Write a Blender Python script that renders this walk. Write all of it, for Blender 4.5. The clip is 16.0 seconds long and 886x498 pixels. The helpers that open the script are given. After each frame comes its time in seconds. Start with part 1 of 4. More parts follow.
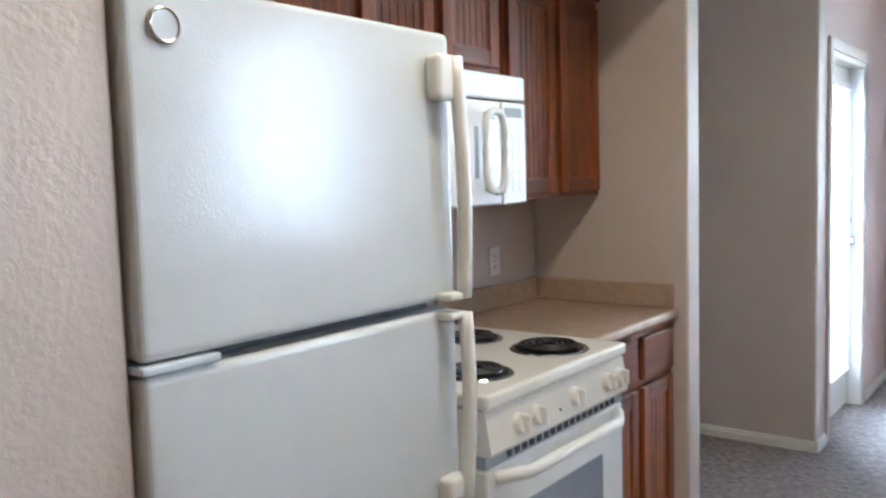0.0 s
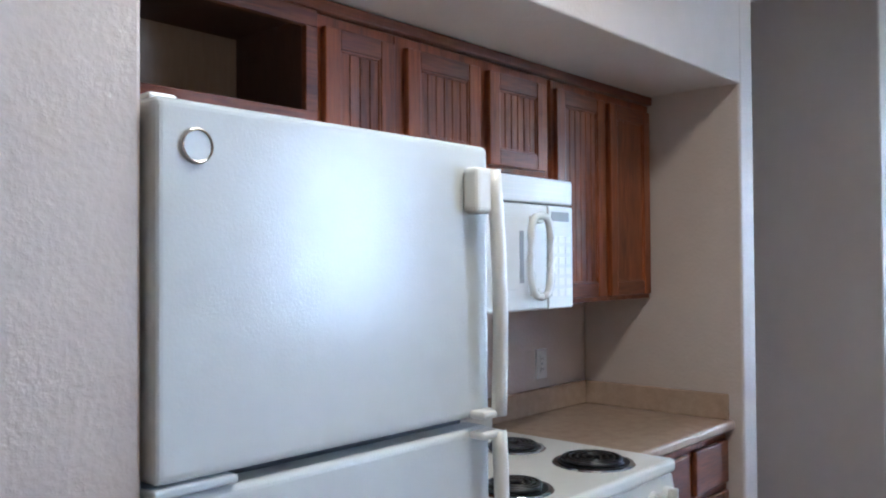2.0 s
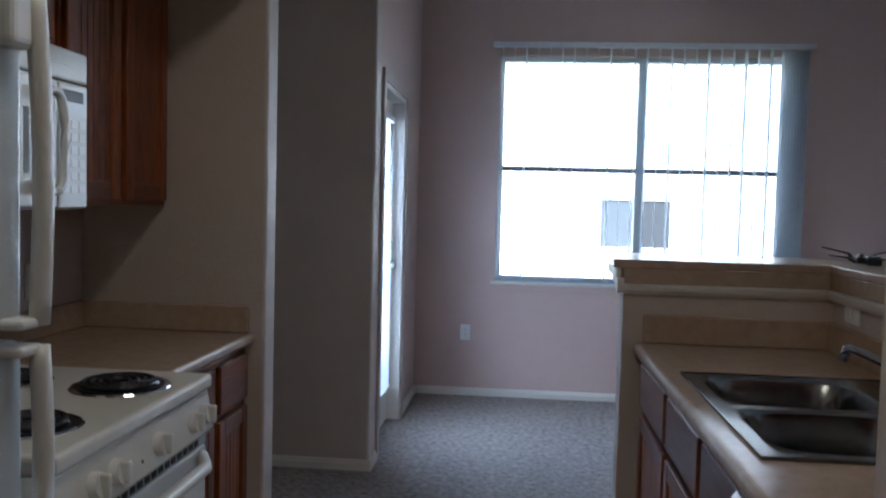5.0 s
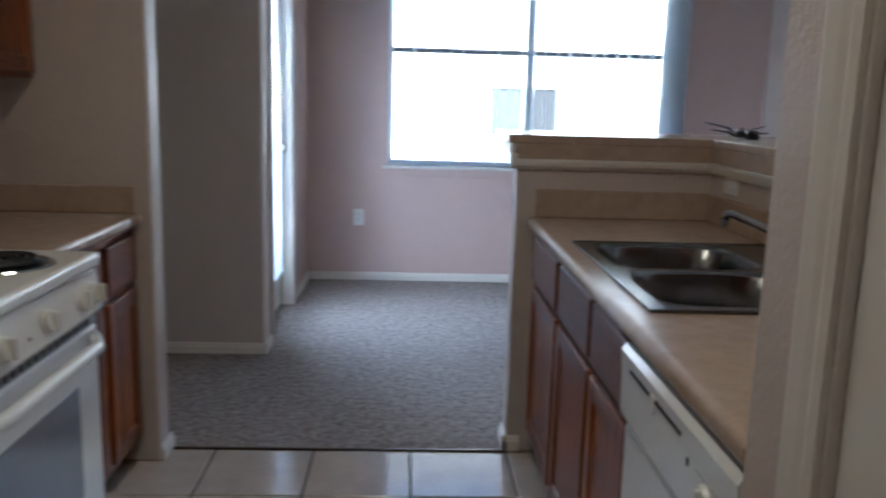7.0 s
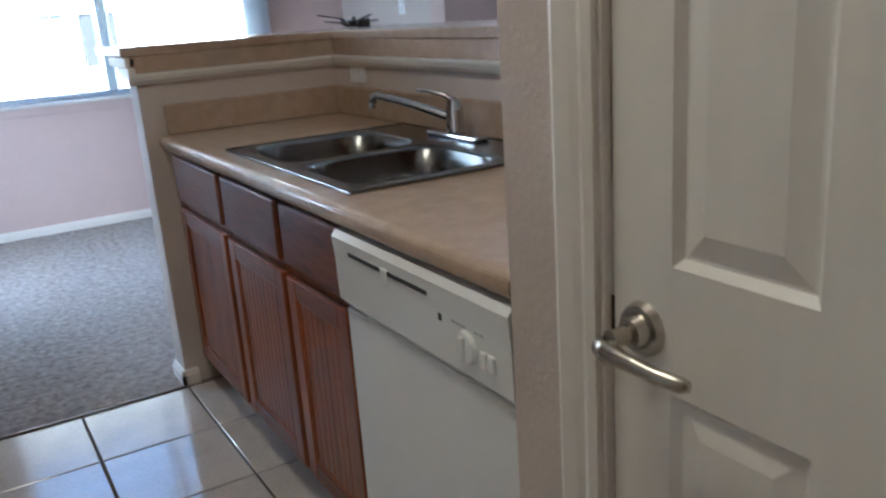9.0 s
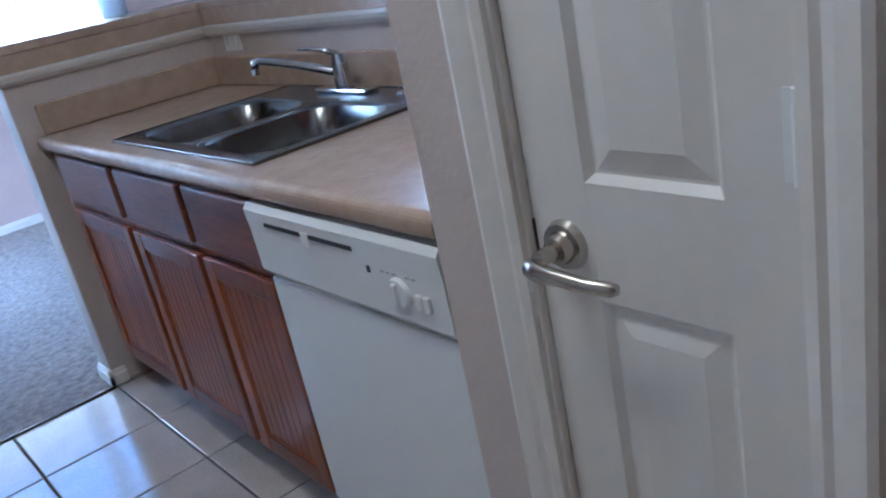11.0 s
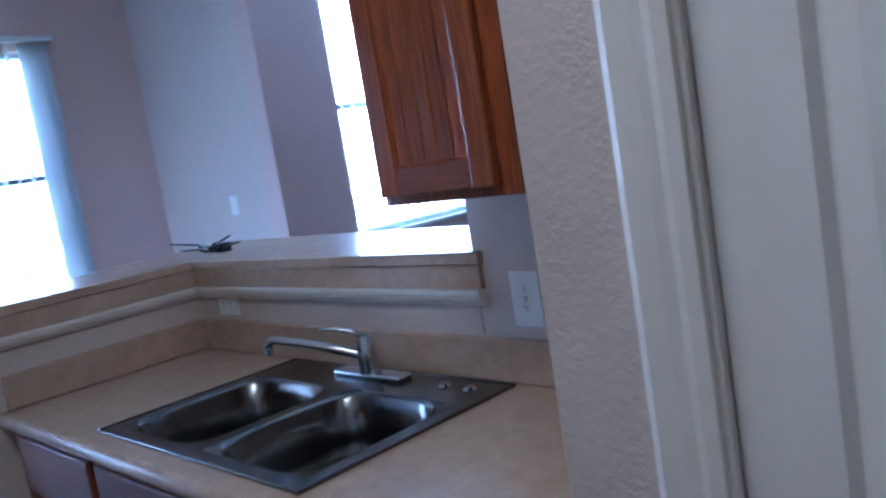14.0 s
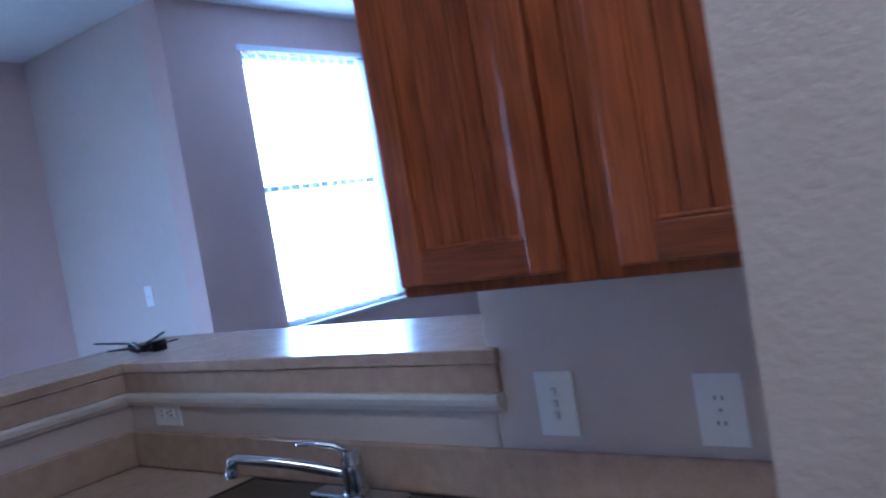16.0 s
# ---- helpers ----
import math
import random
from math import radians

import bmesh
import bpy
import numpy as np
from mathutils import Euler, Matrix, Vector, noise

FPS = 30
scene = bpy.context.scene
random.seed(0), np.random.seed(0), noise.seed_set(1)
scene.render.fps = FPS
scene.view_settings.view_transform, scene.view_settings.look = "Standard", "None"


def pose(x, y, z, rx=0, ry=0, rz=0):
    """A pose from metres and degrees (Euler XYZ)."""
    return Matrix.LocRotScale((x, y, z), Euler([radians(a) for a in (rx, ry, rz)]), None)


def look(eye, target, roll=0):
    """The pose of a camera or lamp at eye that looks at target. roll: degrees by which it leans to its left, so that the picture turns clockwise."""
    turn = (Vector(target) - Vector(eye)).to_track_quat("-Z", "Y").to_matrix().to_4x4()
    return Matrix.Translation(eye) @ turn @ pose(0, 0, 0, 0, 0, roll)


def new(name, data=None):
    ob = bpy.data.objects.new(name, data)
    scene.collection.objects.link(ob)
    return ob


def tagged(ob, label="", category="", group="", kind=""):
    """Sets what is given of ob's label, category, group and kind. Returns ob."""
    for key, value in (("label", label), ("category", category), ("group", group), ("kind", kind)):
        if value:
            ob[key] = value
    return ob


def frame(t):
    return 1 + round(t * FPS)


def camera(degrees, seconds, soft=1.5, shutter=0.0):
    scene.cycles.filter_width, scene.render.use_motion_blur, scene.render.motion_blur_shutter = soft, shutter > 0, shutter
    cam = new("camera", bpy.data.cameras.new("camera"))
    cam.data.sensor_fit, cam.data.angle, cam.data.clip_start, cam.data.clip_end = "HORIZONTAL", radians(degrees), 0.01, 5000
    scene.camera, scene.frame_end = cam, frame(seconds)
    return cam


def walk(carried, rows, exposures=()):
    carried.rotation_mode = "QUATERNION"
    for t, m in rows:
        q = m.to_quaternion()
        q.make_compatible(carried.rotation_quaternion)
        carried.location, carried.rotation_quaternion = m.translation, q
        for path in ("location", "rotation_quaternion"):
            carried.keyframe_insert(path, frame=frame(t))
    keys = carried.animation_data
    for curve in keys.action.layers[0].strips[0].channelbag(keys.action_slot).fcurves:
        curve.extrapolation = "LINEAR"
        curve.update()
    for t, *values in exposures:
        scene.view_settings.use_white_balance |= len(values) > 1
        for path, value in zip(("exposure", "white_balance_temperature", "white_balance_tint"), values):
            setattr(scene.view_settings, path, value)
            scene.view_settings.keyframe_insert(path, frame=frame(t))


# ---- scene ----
cam = camera(56.2, 16.0, soft=2.0, shutter=0.5)
PATH = [
    (0, (0.486, 0.14, 1.438), (-0.737, 1.713, 1.269), -1.7),
    (0.5, (0.492, 0.157, 1.469), (-0.819, 1.665, 1.369), -1.4),
    (1, (0.495, 0.159, 1.489), (-0.837, 1.651, 1.47), -1.5),
    (1.5, (0.5, 0.177, 1.496), (-0.845, 1.657, 1.509), -1.1),
    (2, (0.5, 0.198, 1.494), (-0.832, 1.689, 1.531), -0.4),
    (2.5, (0.512, 0.208, 1.487), (-0.769, 1.742, 1.553), 0.2),
    (3, (0.503, 0.227, 1.464), (-0.663, 1.851, 1.532), 0.5),
    (3.5, (0.451, 0.253, 1.461), (-0.41, 2.057, 1.511), 1.9),
    (4, (0.32, 0.305, 1.426), (-0.183, 2.241, 1.448), 1.1),
    (4.5, (0.202, 0.345, 1.404), (-0.072, 2.326, 1.373), 1.4),
    (6.8, (0.165, 0.326, 1.333), (0.13, 2.293, 0.976), 1.2),
    (7, (0.163, 0.35, 1.33), (0.249, 2.315, 0.971), 1.6),
    (7.5, (0.143, 0.456, 1.319), (0.389, 2.401, 0.926), 1.8),
    (8, (0.104, 0.517, 1.307), (0.625, 2.389, 0.836), 0.5),
    (8.5, (0.029, 0.491, 1.277), (0.894, 2.219, 0.761), -1.2),
    (9, (-0.025, 0.442, 1.271), (0.947, 2.096, 0.708), -4.0),
    (9.2, (-0.03, 0.436, 1.266), (0.957, 2.062, 0.649), -5.2),
    (11.3, (-0.07, 0.431, 1.294), (1.077, 1.91, 0.59), -12.9),
    (11.5, (-0.073, 0.448, 1.313), (1.129, 1.908, 0.662), -12.6),
    (12, (-0.074, 0.503, 1.353), (1.157, 1.981, 0.805), -11.9),
    (12.5, (-0.053, 0.558, 1.383), (1.097, 2.107, 0.855), -11.3),
    (13, (-0.007, 0.592, 1.429), (1.201, 2.143, 1.066), -10.8),
    (13.5, (0.002, 0.661, 1.44), (1.243, 2.2, 1.138), -9.1),
    (14, (-0.059, 0.789, 1.452), (1.329, 2.209, 1.205), -9.4),
    (14.5, (-0.086, 0.891, 1.465), (1.431, 2.178, 1.262), -10.6),
    (15, (-0.058, 0.954, 1.473), (1.537, 2.148, 1.31), -11.4),
    (15.5, (-0.022, 1.019, 1.49), (1.584, 2.204, 1.363), -10.9),
    (16, (-0.006, 1.129, 1.474), (1.571, 2.356, 1.391), -9.6),
]
EXPOSURES = [(0, 4.45, 5200, 6), (1.5, 4.3, 4650, 6), (3.0, 4.15, 4650, 8), (3.5, 3.7, 4900, 8), (4.0, 2.9, 5000, 9), (4.5, 2.5, 5000, 8), (7.0, 3.1, 5100, 6), (9.2, 3.75, 5000, 4), (11.3, 3.98, 4150, 8), (12.5, 3.5, 4100, 10), (13.0, 3.35, 4250, 11), (13.5, 3.4, 4150, 10), (14.5, 3.85, 3950, 10), (15.5, 4.0, 3950, 11), (16.0, 3.5, 3950, 13)]
walk(cam, [(t, look(eye, target, roll)) for t, eye, target, roll in PATH], EXPOSURES)

# ---- light ----
world = bpy.data.worlds.new("overcast_sky")
scene.world = world
world.use_nodes = True
sky = world.node_tree.nodes.new("ShaderNodeTexSky")
sky.sky_type, sky.sun_disc = "NISHITA", False
sky.sun_elevation, sky.sun_rotation = radians(48), radians(200)
sky.air_density, sky.dust_density = 1.0, 2.0
bgn = world.node_tree.nodes["Background"]
bgn.inputs["Strength"].default_value = 0.15
world.node_tree.links.new(sky.outputs[0], bgn.inputs["Color"])
sun_data = bpy.data.lights.new("sun", "SUN")
sun_data.energy, sun_data.angle, sun_data.color = 5.0, radians(2), (1.0, 0.975, 0.94)
sun = new("sun", sun_data)
sun.matrix_world = look((-6, -16, 20), (0, 0, 0))


def sky_lamp(name, where, target, width, height, power, colour=(0.80, 0.89, 1.0)):
    """The sky's light that comes in at a window."""
    data = bpy.data.lights.new(name, "AREA")
    data.shape, data.size, data.size_y, data.energy, data.color = "RECTANGLE", width, height, power, colour
    ob = new(name, data)
    ob.matrix_world = look(where, target)
    return ob


KITCHEN_LAMP = bpy.data.lights.new("kitchen_lamp_light", "AREA")
KITCHEN_LAMP.shape, KITCHEN_LAMP.size, KITCHEN_LAMP.size_y = "RECTANGLE", 0.25, 0.9
KITCHEN_LAMP.energy, KITCHEN_LAMP.color = 1.2, (1.0, 0.80, 0.54)
new("kitchen_lamp_light", KITCHEN_LAMP).matrix_world = look((-0.02, 1.5, 2.755), (-0.02, 1.5, 0))

sky_lamp("patio_sky", (-0.80, 5.14, 1.15), (2.0, 5.14, 1.0), 0.6, 1.6, 5.2)
sky_lamp("living_window_sky", (3.805, 5.03, 1.77), (3.805, 2.0, 1.5), 1.06, 1.55, 7.0)


# ---- materials ----
def material(name, colour, rough=0.5, metal=0.0, bump=(), vary=0.12, scale=6.0, coat=0.0, stretch=(1, 1, 1), tint=None, spec=0.5):
    """A procedural surface: colour varied at two scales, and relief. bump: (size, strength, metres) rows."""
    m = bpy.data.materials.new(name)
    m.use_nodes = True
    n, l = m.node_tree.nodes, m.node_tree.links
    b = n["Principled BSDF"]
    b.inputs["Roughness"].default_value, b.inputs["Metallic"].default_value = rough, metal
    b.inputs["Coat Weight"].default_value = coat
    b.inputs["Coat Roughness"].default_value = 0.12
    b.inputs["Specular IOR Level"].default_value = spec
    geo = n.new("ShaderNodeNewGeometry")
    mp = n.new("ShaderNodeMapping")
    mp.inputs["Scale"].default_value = stretch
    l.new(geo.outputs["Position"], mp.inputs["Vector"])
    big, small = n.new("ShaderNodeTexNoise"), n.new("ShaderNodeTexNoise")
    big.inputs["Scale"].default_value, small.inputs["Scale"].default_value = scale, scale * 11
    big.inputs["Detail"].default_value, small.inputs["Detail"].default_value = 3, 4
    for k in (big, small):
        l.new(mp.outputs[0], k.inputs["Vector"])
    mix = n.new("ShaderNodeMix")
    mix.data_type = "FLOAT"
    mix.inputs[0].default_value = 0.5
    l.new(big.outputs["Fac"], mix.inputs[2])
    l.new(small.outputs["Fac"], mix.inputs[3])
    ramp = n.new("ShaderNodeValToRGB")
    other = tint or colour
    ramp.color_ramp.elements[0].position, ramp.color_ramp.elements[1].position = 0.32, 0.68
    ramp.color_ramp.elements[0].color = (*[c * (1 - vary) for c in colour], 1)
    ramp.color_ramp.elements[1].color = (*[min(1, c * (1 + vary)) for c in other], 1)
    l.new(mix.outputs[0], ramp.inputs["Fac"])
    l.new(ramp.outputs["Color"], b.inputs["Base Color"])
    last = None
    for size, strength, dist in bump:
        t = n.new("ShaderNodeTexNoise")
        t.inputs["Scale"].default_value, t.inputs["Detail"].default_value = 1 / size, 2
        l.new(mp.outputs[0], t.inputs["Vector"])
        k = n.new("ShaderNodeBump")
        k.inputs["Strength"].default_value, k.inputs["Distance"].default_value = strength, dist
        l.new(t.outputs["Fac"], k.inputs["Height"])
        if last:
            l.new(last.outputs[0], k.inputs["Normal"])
        last = k
    if last:
        l.new(last.outputs[0], b.inputs["Normal"])
    return m


def per_piece(m, amount):
    """Lightness that differs from piece to piece."""
    n, l = m.node_tree.nodes, m.node_tree.links
    b = n["Principled BSDF"]
    source = b.inputs["Base Color"].links[0].from_socket
    info = n.new("ShaderNodeObjectInfo")
    rng = n.new("ShaderNodeMapRange")
    rng.inputs["To Min"].default_value, rng.inputs["To Max"].default_value = 1 - amount, 1 + amount
    hsv = n.new("ShaderNodeHueSaturation")
    l.new(info.outputs["Random"], rng.inputs["Value"])
    l.new(rng.outputs[0], hsv.inputs["Value"])
    l.new(source, hsv.inputs["Color"])
    l.new(hsv.outputs[0], b.inputs["Base Color"])
    return m


WALL = material("wall_paint", (0.58, 0.495, 0.435), 0.5, bump=((0.012, 0.5, 0.003), (0.005, 0.3, 0.001)), vary=0.03, scale=1.3)
PINK = material("pinkish_wall_paint", (0.61, 0.455, 0.405), 0.5, bump=((0.012, 0.5, 0.003), (0.005, 0.3, 0.001)), vary=0.03, scale=1.3)
CEIL = material("ceiling_paint", (0.74, 0.72, 0.69), 0.8, bump=((0.012, 0.4, 0.003),), vary=0.03, scale=1.5)
TRIM = material("trim_paint", (0.76, 0.71, 0.64), 0.35, vary=0.03, scale=4, bump=((0.03, 0.1, 0.001),))
DOORPAINT = material("door_paint", (0.76, 0.72, 0.66), 0.38, vary=0.03, scale=3, bump=((0.004, 0.06, 0.0006),), stretch=(1, 1, 0.12))
WOOD = material("cherry_wood", (0.145, 0.034, 0.009), 0.34, bump=((0.012, 0.12, 0.0008),), vary=0.38, scale=9, stretch=(1.6, 1.6, 0.10), tint=(0.25, 0.068, 0.016), coat=0.04, spec=0.35)
WOODH = material("cherry_wood_rail", (0.115, 0.031, 0.0115), 0.34, bump=((0.012, 0.12, 0.0008),), vary=0.35, scale=9, stretch=(1.6, 0.12, 1.6), tint=(0.18, 0.052, 0.016), coat=0.04, spec=0.35)
# darker brown than the doors, for toe kicks and the open cabinet's inside
DARKWOOD = material("dark_brown_wood", (0.07, 0.028, 0.014), 0.6, vary=0.25, scale=8, stretch=(1, 1, 0.2))
LAMINATE = material("tan_laminate", (0.42, 0.305, 0.215), 0.22, vary=0.10, scale=26, tint=(0.46, 0.34, 0.245), bump=((0.004, 0.04, 0.0005),), spec=0.4)
WHITE = material("white_enamel", (0.80, 0.80, 0.78), 0.14, vary=0.015, scale=2)
PEBBLED = material("pebbled_white_enamel", (0.60, 0.615, 0.61), 0.13, vary=0.02, scale=2, bump=((0.0048, 0.32, 0.0012), (0.02, 0.12, 0.001)), spec=0.28)
CREAM = material("cream_plastic", (0.78, 0.765, 0.72), 0.3, vary=0.03, scale=5)
STOVE = material("stove_enamel", (0.76, 0.73, 0.66), 0.16, vary=0.02, scale=3)
BLACK = material("black_iron", (0.012, 0.012, 0.013), 0.35, vary=0.3, scale=30)
# gasket grey, lowered to put the door gap's shade into the colour
GASKET = material("darkened_gasket_grey", (0.07, 0.075, 0.08), 0.6, vary=0.1, scale=10)
OVENGLASS = material("grey_oven_glass", (0.30, 0.32, 0.36), 0.08, vary=0.05, scale=3)
STEEL = material("brushed_steel", (0.18, 0.18, 0.177), 0.22, metal=1.0, vary=0.08, scale=20, stretch=(1, 0.08, 1), bump=((0.003, 0.05, 0.0004),))
CHROME = material("chrome", (0.58, 0.59, 0.61), 0.08, metal=1.0, vary=0.03, scale=8)
NICKEL = material("brushed_nickel", (0.50, 0.46, 0.40), 0.24, metal=1.0, vary=0.06, scale=30)
BRONZE = material("dark_bronze", (0.10, 0.07, 0.05), 0.4, metal=1.0, vary=0.1, scale=20)
BADGE = material("silver_badge", (0.46, 0.46, 0.44), 0.5, metal=0.3, vary=0.05, scale=20)
PLATE = material("plate_plastic", (0.80, 0.79, 0.76), 0.3, vary=0.02, scale=5)
SLOT = material("dark_slot", (0.03, 0.03, 0.03), 0.6, vary=0.1, scale=5)
GREYMARK = material("grey_print", (0.32, 0.33, 0.35), 0.5, vary=0.05, scale=9)
TILE = per_piece(material("glazed_tile", (0.52, 0.46, 0.40), 0.13, vary=0.10, scale=9, tint=(0.56, 0.49, 0.42), bump=((0.06, 0.06, 0.002),)), 0.05)
UNFINISHED = material("unfinished_panel", (0.36, 0.27, 0.19), 0.7, vary=0.12, scale=7, stretch=(1, 1, 0.2))
GROUT = material("grey_grout", (0.10, 0.085, 0.07), 0.9, vary=0.2, scale=12)
CARPET = material("grey_brown_carpet", (0.27, 0.235, 0.215), 0.95, vary=0.5, scale=34, tint=(0.34, 0.295, 0.27), bump=((0.017, 0.5, 0.010), (0.006, 0.7, 0.005)), spec=0.1)
FRAME = material("window_frame", (0.62, 0.66, 0.70), 0.35, metal=0.2, vary=0.03, scale=5)
BRONZERAIL = material("grey_meeting_rail", (0.20, 0.21, 0.23), 0.4, vary=0.05, scale=5)
STUCCO = material("white_stucco", (0.80, 0.79, 0.76), 0.9, vary=0.05, scale=1, bump=((0.03, 0.3, 0.01),))
GRASS = material("dry_grass", (0.16, 0.17, 0.08), 0.95, vary=0.35, scale=2)
FARPANE = material("far_window_pane", (0.075, 0.08, 0.085), 0.5, vary=0.1, scale=2)
ROOF = material("roof_shingle", (0.16, 0.14, 0.13), 0.9, vary=0.25, scale=4)

GLASS = bpy.data.materials.new("clear_glass")
GLASS.use_nodes = True
gn = GLASS.node_tree.nodes
gb = gn["Principled BSDF"]
gb.inputs["Transmission Weight"].default_value, gb.inputs["Roughness"].default_value, gb.inputs["IOR"].default_value = 1.0, 0.0, 1.02

VANE = bpy.data.materials.new("blind_vane")
VANE.use_nodes = True
vn, vl = VANE.node_tree.nodes, VANE.node_tree.links
vb = vn["Principled BSDF"]
vb.inputs["Base Color"].default_value, vb.inputs["Roughness"].default_value = (0.82, 0.83, 0.84, 1), 0.5
vt, vm = vn.new("ShaderNodeBsdfTranslucent"), vn.new("ShaderNodeMixShader")
vt.inputs["Color"].default_value = (0.85, 0.87, 0.9, 1)
vm.inputs[0].default_value = 0.6
vl.new(vb.outputs[0], vm.inputs[1]), vl.new(vt.outputs[0], vm.inputs[2])
vl.new(vm.outputs[0], vn["Material Output"].inputs["Surface"])

GLOW = bpy.data.materials.new("lit_glass_shade")
GLOW.use_nodes = True
eb = GLOW.node_tree.nodes["Principled BSDF"]
eb.inputs["Base Color"].default_value = (0.85, 0.82, 0.75, 1)
eb.inputs["Emission Color"].default_value = (1.0, 0.88, 0.7, 1)
eb.inputs["Emission Strength"].default_value = 0.45


# ---- mesh tools ----
def root_of(ob):
    while ob.parent:
        ob = ob.parent
    return ob


def finish(name, bm, mat, smooth=False):
    me = bpy.data.meshes.new(name)
    bm.to_mesh(me)
    bm.free()
    me.materials.append(mat)
    if smooth:
        for p in me.polygons:
            p.use_smooth = True
    return me


def part(name, bm, mat, parent, label="", smooth=False):
    """One mesh under a thing or a part; bm is in world metres."""
    base = root_of(parent).location
    bmesh.ops.translate(bm, verts=bm.verts, vec=-base)
    ob = new(name, finish(name, bm, mat, smooth))
    ob.parent = parent
    if label:
        ob["label"] = label
    return ob


def thing(name, at, label, category, group="", kind=""):
    ob = new(name)
    ob.location = at
    ob.empty_display_size = 0.1
    return tagged(ob, label, category, group, kind)


def solid(name, bm, mat, label="", category="", kind="structure", smooth=False):
    return tagged(new(name, finish(name, bm, mat, smooth)), label, category, "", kind)


def box(bm, lo, hi, bevel=0.0, seg=2):
    r = bmesh.ops.create_cube(bm, size=1)
    vs = r["verts"]
    for v in vs:
        v.co = Vector([(lo[i] + hi[i]) / 2 + v.co[i] * (hi[i] - lo[i]) for i in range(3)])
    if bevel:
        es = list({e for v in vs for e in v.link_edges})
        bmesh.ops.bevel(bm, geom=es, offset=bevel, segments=seg, profile=0.5, affect="EDGES", clamp_overlap=True)
    return bm


def boxes(*rows, bevel=0.0, seg=2):
    bm = bmesh.new()
    for lo, hi in rows:
        box(bm, lo, hi, bevel, seg)
    return bm


def cyl(bm, a, b, r0, r1=None, n=20):
    a, b = Vector(a), Vector(b)
    m = Matrix.Translation((a + b) / 2) @ (b - a).to_track_quat("Z", "Y").to_matrix().to_4x4()
    bmesh.ops.create_cone(bm, cap_ends=True, segments=n, radius1=r0, radius2=r0 if r1 is None else r1, depth=(b - a).length, matrix=m)
    return bm


def tube(bm, pts, radii, n=12, flat=1.0):
    """A bent tube through pts; flat squeezes it upright."""
    pts = [Vector(p) for p in pts]
    rings = []
    for i, p in enumerate(pts):
        d = (pts[min(i + 1, len(pts) - 1)] - pts[max(i - 1, 0)]).normalized()
        side = d.cross(Vector((0, 0, 1)))
        side = side.normalized() if side.length > 1e-3 else Vector((0, 1, 0))
        up = side.cross(d)
        rings.append([bm.verts.new(p + side * math.cos(2 * math.pi * k / n) * radii[i] + up * math.sin(2 * math.pi * k / n) * radii[i] * flat) for k in range(n)])
    for a, b in zip(rings, rings[1:]):
        for k in range(n):
            bm.faces.new((a[k], a[(k + 1) % n], b[(k + 1) % n], b[k]))
    bm.faces.new(rings[0][::-1]), bm.faces.new(rings[-1])
    bmesh.ops.recalc_face_normals(bm, faces=bm.faces)
    return bm


def dome(bm, centre, radius, height, n=28, rings=8):
    """A shallow bowl that hangs down from centre."""
    last = None
    for i in range(rings + 1):
        a = math.pi / 2 * i / rings
        r, z = max(radius * math.cos(a), 0.001), -height * math.sin(a)
        ring = [bm.verts.new((centre[0] + r * math.cos(2 * math.pi * k / n), centre[1] + r * math.sin(2 * math.pi * k / n), centre[2] + z)) for k in range(n)]
        if last:
            for k in range(n):
                bm.faces.new((last[k], last[(k + 1) % n], ring[(k + 1) % n], ring[k]))
        last = ring
    bm.faces.new(last[::-1])
    bmesh.ops.recalc_face_normals(bm, faces=bm.faces)
    return bm


def profile_y(bm, section, y0, y1):
    """A moulding whose (x, z) section runs from y0 to y1."""
    a = [bm.verts.new((x, y0, z)) for x, z in section]
    b = [bm.verts.new((x, y1, z)) for x, z in section]
    n = len(a)
    for k in range(n):
        bm.faces.new((a[k], a[(k + 1) % n], b[(k + 1) % n], b[k]))
    bm.faces.new(a[::-1]), bm.faces.new(b)
    bmesh.ops.recalc_face_normals(bm, faces=bm.faces)
    return bm


def profile_x(bm, section, x0, x1):
    """A moulding whose (y, z) section runs from x0 to x1."""
    a = [bm.verts.new((x0, y, z)) for y, z in section]
    b = [bm.verts.new((x1, y, z)) for y, z in section]
    n = len(a)
    for k in range(n):
        bm.faces.new((a[k], a[(k + 1) % n], b[(k + 1) % n], b[k]))
    bm.faces.new(a[::-1]), bm.faces.new(b)
    bmesh.ops.recalc_face_normals(bm, faces=bm.faces)
    return bm


